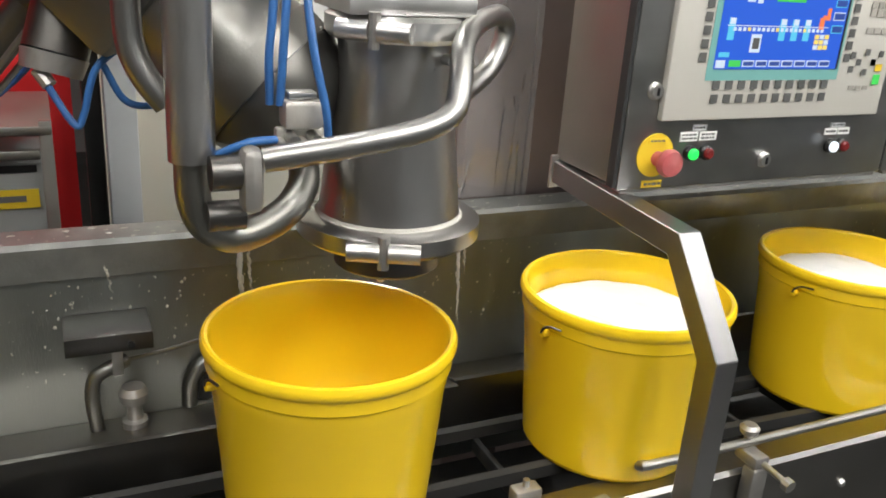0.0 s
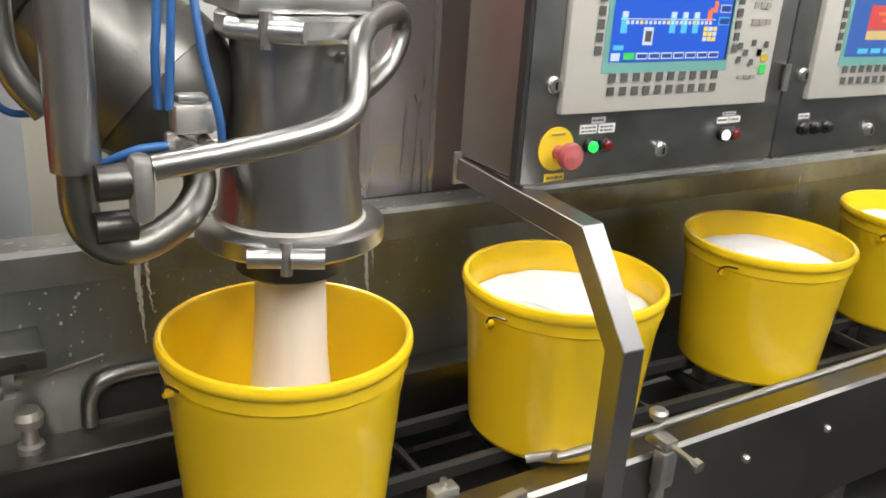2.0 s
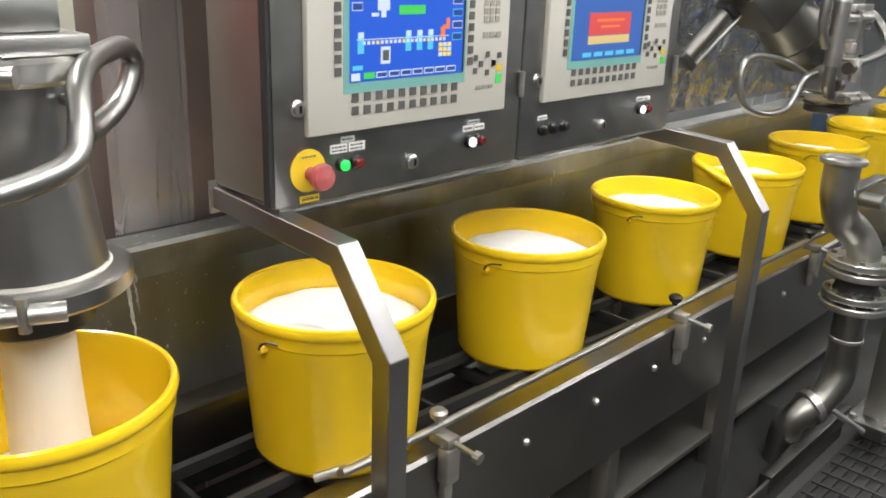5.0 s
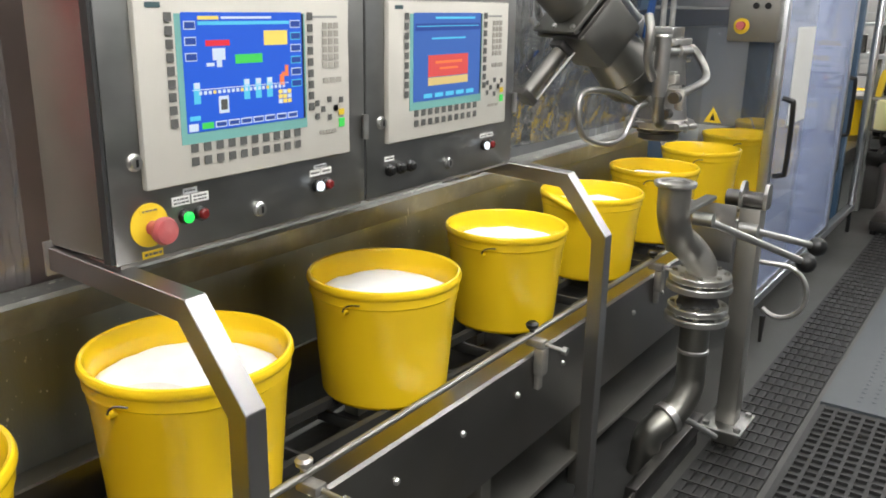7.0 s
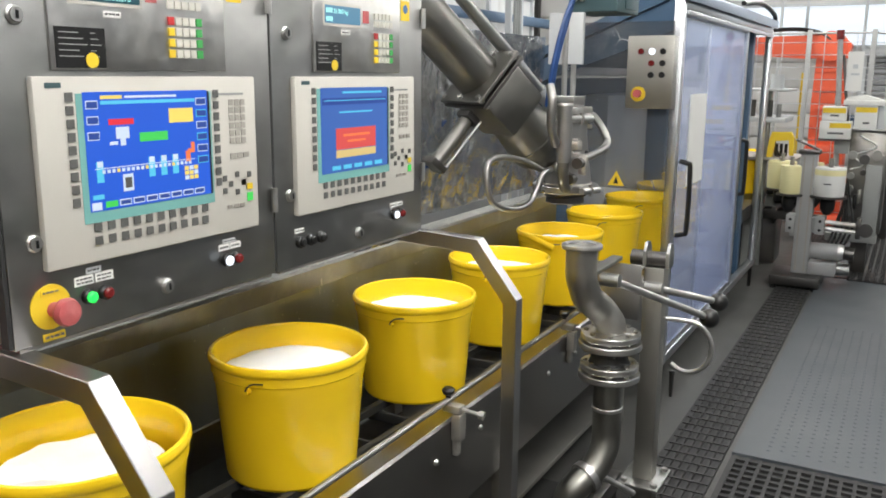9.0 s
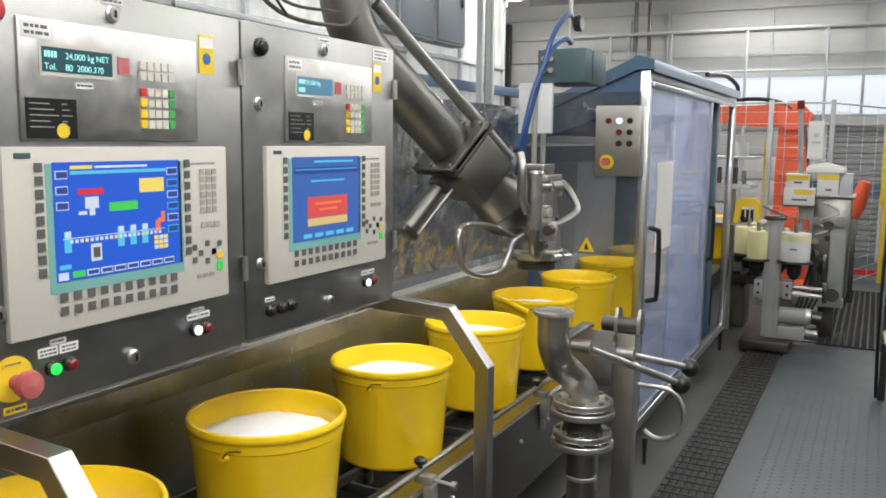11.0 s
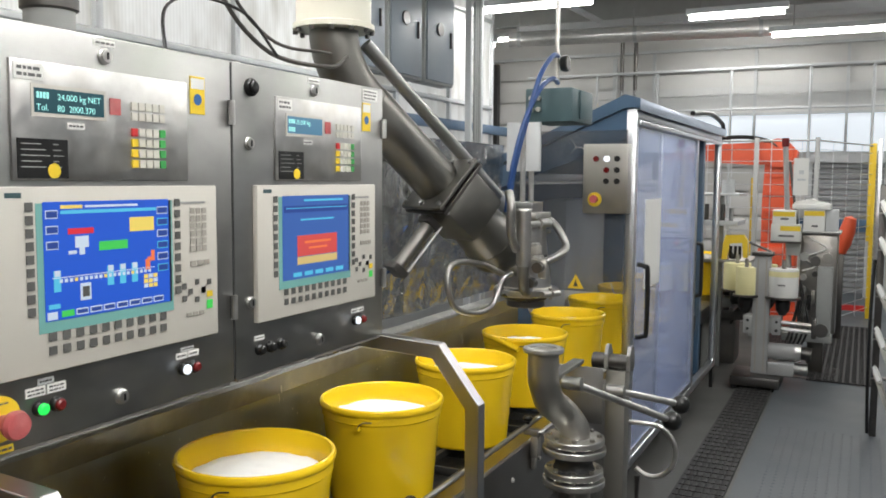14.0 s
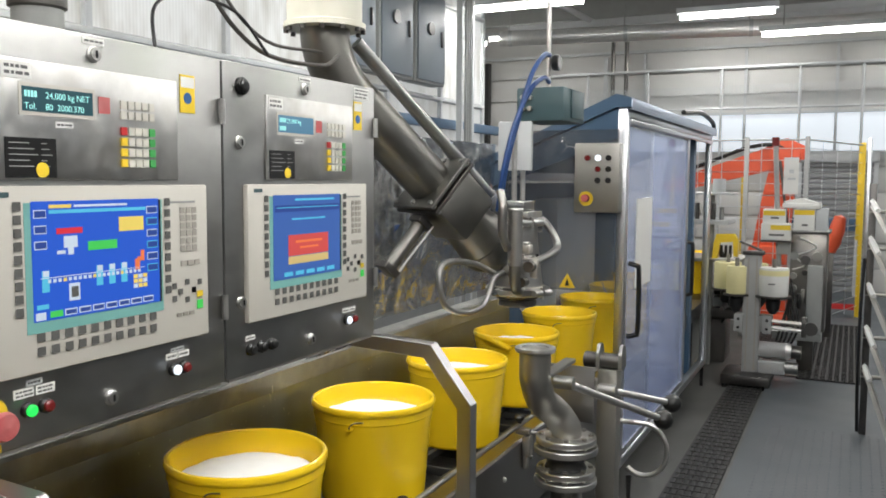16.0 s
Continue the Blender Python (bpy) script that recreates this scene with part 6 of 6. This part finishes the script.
    for q in range(5):
        part("cable", made(sweep, [(0.05 + 0.02 * q, -0.07 - 0.03 * q, 0.16), (0.16, -0.16 - 0.04 * q, 0.30 + 0.03 * q), (0.30, -0.20 - 0.02 * q, 0.45 + 0.05 * q), (0.42, -0.24, 0.62 + 0.04 * q)], 0.009, 8, 5), BLACK, ob)
    part("mast", made(rod, (0.43, -0.165, 0.62), (0.43, -0.093, 1.835), 0.02, None, 12), GREY_MID, ob)
    part("mast", made(rod, (0.47, -0.205, 1.156), (0.47, -0.125, 1.72), 0.011, None, 10), STEEL_DARK, ob)
    part("signal_lamp", made(rod, (0.43, -0.093, 1.836), (0.43, -0.090, 1.905), 0.028, None, 14), RED_DARK, ob, "dark red signal lamp")
    sh = boxpart("paper_sheet", (0.40, 0.404, -0.27, -0.16, 1.455, 1.745), WHITE, ob)
    boxpart("print_mark", (0.3985, 0.3998, -0.25, -0.19, 1.57, 1.585), GREY_LIGHT, sh)
    boxpart("print_mark", (0.3985, 0.3998, -0.235, -0.20, 1.62, 1.65), GREY_LIGHT, sh)
    boxpart("label_holder", (0.33, 0.45, -0.24, -0.01, 1.078, 1.092), STEEL_DARK, ob)
    boxpart("tray_arm", (0.38, 0.42, -0.23, -0.13, 0.98, 1.077), GREY_PAINT, ob)
    for y0, y1, z0, z1, x in ((-0.735, -0.513, 1.0925, 1.225, 6.09), (-0.69, -0.52, 1.2255, 1.337, 6.12), (-0.90, -0.745, 1.1725, 1.345, 6.17), (-0.995, -0.905, 1.1725, 1.345, 6.2)):
        c = tagged(boxpart("label_carton", (x, x + 0.16, y0, y1, z0, z1), WHITE if y1 > -0.9 else GREY_LIGHT, None, 0.004), "white printed label carton with a yellow band" if y1 > -0.9 else "plain grey label carton", "carton", "label cartons")
        if y1 > -0.9:
            boxpart("print_band", (x - 0.0016, x - 0.0003, y0 + 0.004, y1 - 0.004 - 0.3 * (y1 - y0) * (z0 < 1.1), z1 - 0.05, z1 - 0.012), YELLOW_DIM, c)
            boxpart("print_mark", (x - 0.0016, x - 0.0003, y0 + 0.05, y1 - 0.06, z0 + 0.035, z0 + 0.05), INK, c)
    p = tagged(part("paper_stack", made(box, 6.16, 6.40, -0.94, -0.66, 1.3455, 1.385, 0.004), WHITE), "loose stack of white label paper on the cartons", "paper stack")
    part("top_sheet", made(extrude_poly, [(-0.93, 1.387), (-0.80, 1.425), (-0.67, 1.40), (-0.67, 1.3865)], "x", 6.2, 6.38), WHITE, p)


label_station()
for ox, oy, oz in ((6.4, 0.1, 0.6), (6.95, 0.15, 0.6)):
    b2 = copy_thing(BUCKETS[5], pose(ox, oy, oz))
exit_line = thing("exit_conveyor", "dark roller conveyor leaving the enclosure", "conveyor")
boxpart("bed", (5.96, 9.0, -0.1, 0.35, 0.45, 0.599), STEEL_DARK, exit_line, 0.005)
for ex in (6.2, 7.6, 8.8):
    boxpart("leg", (ex, ex + 0.06, -0.05, 0.01, 0, 0.449), GREY_PAINT, exit_line)


ARM = 1.12


def robot():
    ob = thing("robot", "orange industrial palletising robot on a pedestal", "robot", "", (9.0, -0.33, 0))
    part("pedestal", made(lathe, [(0.0, 0.0), (0.35, 0.0), (0.35, 0.06), (0.24, 0.10), (0.22, 0.42), (0.28, 0.46), (0.28, 0.50), (0.0, 0.50)], 32), ORANGE, ob)
    part("shoulder", made(box, -0.22, 0.22, -0.2, 0.2, 0.501, 0.85, 0.05), ORANGE, ob)
    low = part("lower_arm", made(extrude_poly, [(-0.19, -0.05), (0.17, -0.05), (0.16, 0.55), (0.125, ARM + 0.04), (-0.125, ARM + 0.04), (-0.17, 0.5)], "x", -0.13, 0.11), ORANGE, ob)
    part("elbow", made(rod, (-0.19, 0, ARM), (0.19, 0, ARM), 0.155, None, 28), ORANGE, low)
    for z in (0.25, 0.45, 0.65, 0.85):
        boxpart("rib", (-0.142, -0.131, -0.13, 0.12, z, z + 0.05), ORANGE, low, 0.004)
    up = part("upper_arm", made(extrude_poly, [(-0.18, -0.12), (-0.20, 0.02), (-0.06, 0.15), (0.25, 0.11), (1.35, 0.06), (1.35, -0.07), (0.3, -0.13)], "x", -0.125, 0.105), ORANGE, ob)
    part("wrist", made(rod, (0, 1.30, -0.32), (0, 1.30, -0.07), 0.08, None, 20), STEEL_DARK, up)
    part("gripper", made(box, -0.22, 0.22, 1.08, 1.52, -0.40, -0.3205, 0.01), STEEL_DULL, up)
    part("cable_pack", made(sweep, [(-0.14, -0.1, -0.1), (-0.16, 0.05, 0.10), (-0.15, 0.35, 0.17), (-0.12, 0.8, 0.14), (-0.12, 1.2, 0.12)], 0.022, 10, 6), BLACK, up)
    return low, up


LOWER_ARM, UPPER_ARM = robot()
tagged(part("orange_guard", made(lathe, [(0.0, 0.0), (0.07, 0.01), (0.11, 0.10), (0.12, 0.24), (0.09, 0.36), (0.0, 0.38)], 20, (0, 0, 0), Matrix.Translation((8.0, -0.985, 0.86)) @ pose(0, 0, 0, 12, 0, 0) @ Matrix.Diagonal((0.7, 0.6, 1, 1))), ORANGE), "rounded orange guard piece on a stand", "guard")
tagged(part("guard_stand", made(box, 7.97, 8.03, -1.015, -0.955, 0.0, 0.862, 0.004), STEEL_DARK), "dark steel stand under the orange guard", "stand")


def transfer_machine():
    ob = thing("transfer_machine", "grey transfer machine with a motor and yellow bracket", "machine", "", (6.3, 0.0, 0))
    boxpart("frame", (0.15, 0.5, -0.22, 0.3, 0.0, 0.40), STEEL_DARK, ob, 0.01)
    boxpart("post", (0.0, 0.05, -0.12, -0.06, 0.0, 1.44), GREY_PAINT, ob, 0.004)
    boxpart("post", (0.3, 0.35, 0.1, 0.16, 0.401, 1.44), GREY_PAINT, ob, 0.004)
    part("motor", made(rod, (0.0, -0.155, 1.462), (0.0, -0.155, 1.575), 0.052, None, 20), GREY_LIGHT, ob, "pale grey motor")
    boxpart("top_shelf", (-0.1, 0.4, -0.26, 0.3, 1.441, 1.461), GREY_LIGHT, ob, 0.004)
    boxpart("mid_shelf", (-0.1, 0.4, -0.25, 0.3, 1.195, 1.235), GREY_LIGHT, ob, 0.004)
    for q in range(4):
        part("cylinder", made(rod, (-0.06 + 0.03 * q, -0.19 + 0.07 * q, 1.236), (-0.06 + 0.03 * q, -0.19 + 0.07 * q, 1.34 + 0.03 * (q % 2)), 0.018, None, 12), STEEL_DARK if q % 2 else STEEL, ob)
    y = part("yellow_bracket", made(extrude_poly, [(-0.33, 1.08), (-0.30, 1.125), (-0.16, 1.12), (-0.14, 1.05), (-0.13, 0.92), (-0.17, 0.92), (-0.19, 1.05), (-0.29, 1.06), (-0.30, 0.94), (-0.33, 0.94)], "x", -0.11, -0.04), YELLOW_DIM, ob, "yellow painted bracket")
    for q in range(3):
        part("fitting", made(rod, (-0.08, -0.20 - 0.035 * q, 0.93), (-0.08, -0.20 - 0.035 * q, 1.03), 0.012, None, 10), BLACK, y)
    boxpart("lower_shelf", (-0.12, 0.4, -0.36, 0.3, 0.89, 0.918), STEEL_DULL, ob, 0.004)
    for q in range(5):
        boxpart("drawer_block", (-0.02 + 0.03 * q, 0.28, -0.34 + 0.02 * q, -0.13, 0.41 + 0.095 * q, 0.49 + 0.095 * q), (STEEL_DARK, GREY_PAINT, BLACK, STEEL_DULL, STEEL_DARK)[q], ob, 0.008)
    for i in range(4):
        part("cable", made(sweep, [(0.1 + 0.06 * i, -0.2, 0.36), (0.0, -0.30 - 0.02 * i, 0.55), (-0.05, -0.25 - 0.03 * i, 0.75), (0.1, -0.15, 1.0)], 0.012, 8, 5), BLACK, ob)


transfer_machine()


def fence():
    ob = thing("safety_fence", "steel wire safety fence with aluminium and yellow posts", "fence")
    corners = [Vector((7.9, 0.75, 0)), Vector((7.9, -0.19, 0)), Vector((7.9, -0.745, 0)), Vector((9.57, -1.25, 0))]
    for p, mat in zip(corners, (GREY_MID, GREY_MID, GREY_MID, YELLOW_DIM)):
        boxpart("post", (p.x - 0.025, p.x + 0.025, p.y - 0.022, p.y + 0.022, 0.0, 1.99), mat, ob, 0.003)
    boxpart("gate_post", (9.60, 9.65, -1.335, -1.29, 0.0, 2.04), ALU, ob, 0.003)
    boxpart("yellow_cover", (9.50, 9.54, -1.245, -1.20, 0.9, 1.98), YELLOW_DIM, ob, 0.004)
    for a, b in zip(corners, corners[1:]):
        z = 0.15
        while z < 1.95:
            part("wire", made(rod, a + Vector((0, 0, z)), b + Vector((0, 0, z)), 0.0035, None, 6), ALU, ob)
            z += 0.115
        part("top_rail", made(rod, a + Vector((0, 0, 1.96)), b + Vector((0, 0, 1.96)), 0.010, None, 8), GREY_MID, ob)
        d = b - a
        for k in (1, 2, 3):
            q = a + d * (k / 4)
            part("upright_wire", made(rod, q + Vector((0, 0, 0.1)), q + Vector((0, 0, 1.96)), 0.004, None, 6), ALU, ob)
    boxpart("kick_rail", (9.55, 9.60, -1.22, -0.80, 0.10, 0.16), RED, ob)
    tagged(boxpart("blue_rail", (9.9, 9.98, -1.24, -0.2, 0.98, 1.12), BLUE_PAINT, None, 0.004), "blue painted rail behind the safety fence", "rail")
    tagged(boxpart("rail_leg", (9.91, 9.97, -0.9, -0.84, 0.0, 0.979), BLUE_PAINT, None), "blue leg of the rail", "post")
    tagged(boxpart("yellow_post", (9.9, 9.93, 0.05, 0.08, 0.0, 1.6), YELLOW_DIM, None, 0.003), "slim yellow painted post", "post")


fence()


def flow_rack():
    ob = thing("flow_rack", "steel flow rack with sloping white-faced slats", "rack", "", (4.25, -1.33, 0.0))
    for dx, dy in ((0.38, 0.06), (0.40, -0.40), (-0.35, -0.08), (-0.35, -0.45)):
        boxpart("post", (dx - 0.02, dx + 0.02, dy - 0.02, dy + 0.02, 0.0, 1.55 if dx > 0 else 1.2), STEEL_DARK, ob, 0.003)
    for i, z in enumerate((1.42, 1.20, 0.92, 0.66, 0.42)):
        for k in range(3):
            a, b = Vector((0.36, 0.06 - 0.16 * k, z)), Vector((-0.42, -0.07 - 0.16 * k, z - 0.25))
            sl = part("slat", made(rod, a, b, 0.017, None, 4), STEEL_DULL, ob)
            d = (b - a).normalized()
            part("slat_face", made(rod, a - d * 0.03 + Vector((-0.012, 0.0, 0.022)), a + d * (0.16 + 0.08 * (i % 2)) + Vector((-0.012, 0.0, 0.022)), 0.016, None, 4), WHITE, sl, "white slat face")
        part("cross_tube", made(rod, (0.37, 0.08, z - 0.04), (0.39, -0.42, z - 0.04), 0.012, None, 10), STEEL_DULL, ob)
    part("cable", made(sweep, [(0.36, 0.09, 1.1), (0.30, 0.10, 0.8), (0.28, 0.10, 0.4), (0.32, 0.09, 0.05)], 0.01, 8, 6), BLACK, ob)


flow_rack()


def loose_cable():
    ob = thing("black_cable", "black cables hanging behind the cabinets", "cable")
    part("cable", made(sweep, [(0.45, 0.25, 2.6), (0.52, 0.25, 2.1), (0.68, 0.22, 1.9), (0.95, 0.2, 1.88), (1.05, 0.2, 1.92)], 0.006, 10, 8), STEEL_DARK, ob)
    part("cable", made(sweep, [(0.47, 0.26, 2.6), (0.56, 0.26, 2.12), (0.72, 0.23, 1.93), (0.98, 0.21, 1.92)], 0.0045, 10, 8), STEEL_DARK, ob)
    part("cable", made(sweep, [(0.28, 0.15, 1.81), (0.33, 0.2, 1.93), (0.45, 0.22, 1.98), (0.62, 0.22, 1.97), (0.72, 0.2, 1.88)], 0.004, 8, 8), BLACK, ob)


loose_cable()


# ---- what moves ----
def motions():
    def spot(k):
        i = min(max(int(math.floor(k)), -3), 8)
        a, b = SLOT[i], SLOT[i + 1]
        return pose(*[p + (q - p) * (k - i) for p, q in zip(a, b)])
    for s, ob in BUCKETS.items():
        rows = [(0.0, spot(s - 0.13)), (0.1, spot(s - 0.065)), (0.2, spot(s - 0.018)), (0.3, spot(s)), (8.05, spot(s))]
        if s == 0:
            rows = [(0.0, spot(s - 0.165)), (0.1, spot(s - 0.085)), (0.2, spot(s - 0.025)), (0.3, spot(s)), (8.05, spot(s))]
        if s == -1:
            rows = [(0.0, spot(s - 0.9)), (2.4, spot(s - 0.8)), (2.8, spot(s)), (8.05, spot(s))]
        rows += [(8.05 + 0.15 * (i + 1), spot(s + f)) for i, f in enumerate((0.07, 0.21, 0.40, 0.61, 0.80, 0.925, 0.98, 1.0))]
        walk(ob, rows + [(16.0, spot(s + 1))])
    for s, t0 in ((0, 1.9), (-1, 10.4)):
        f = FILLS[s]
        rows = [(0.0, pose(0, 0, 0.02)), (t0, pose(0, 0, 0.02))]
        rows += [(t0 + 1.0, pose(0, 0, 0.045)), (t0 + 3.0, pose(0, 0, 0.130)), (t0 + 5.4, pose(0, 0, LEVEL - 0.004))]
        walk(f, rows + [(16.0, pose(0, 0, LEVEL - 0.004))] if rows[-1][0] < 16 else rows)
    hid, low = pose(-0.672, 0.055, 1.06), pose(-0.672, 0.055, 0.70)
    walk(STRAND, [(0.0, hid), (1.6, hid), (1.8, pose(-0.672, 0.055, 0.93)), (2.0, pose(-0.672, 0.055, 0.78)), (2.1, low), (7.2, low), (7.6, pose(-0.672, 0.055, 0.86)), (7.9, hid), (10.0, hid), (10.4, low), (15.6, low), (16.0, pose(-0.672, 0.055, 0.80))])
    arm_rows = ((0.0, -1.5, 1.0), (7.3, -1.5, 1.0), (12.0, -1.5, 1.0), (14.6, -1.0, 0.5), (15.0, 1.5, -3.0), (15.2, 4.0, -8.0), (15.5, 6.5, -13.0), (16.0, 8.0, -17.0))
    walk(LOWER_ARM, [(t, pose(0, 0, 0.75, lean)) for t, lean, dip in arm_rows])
    walk(UPPER_ARM, [(t, pose(-0.012, -ARM * math.sin(radians(lean)), 0.75 + ARM * math.cos(radians(lean)), dip)) for t, lean, dip in arm_rows])


motions()
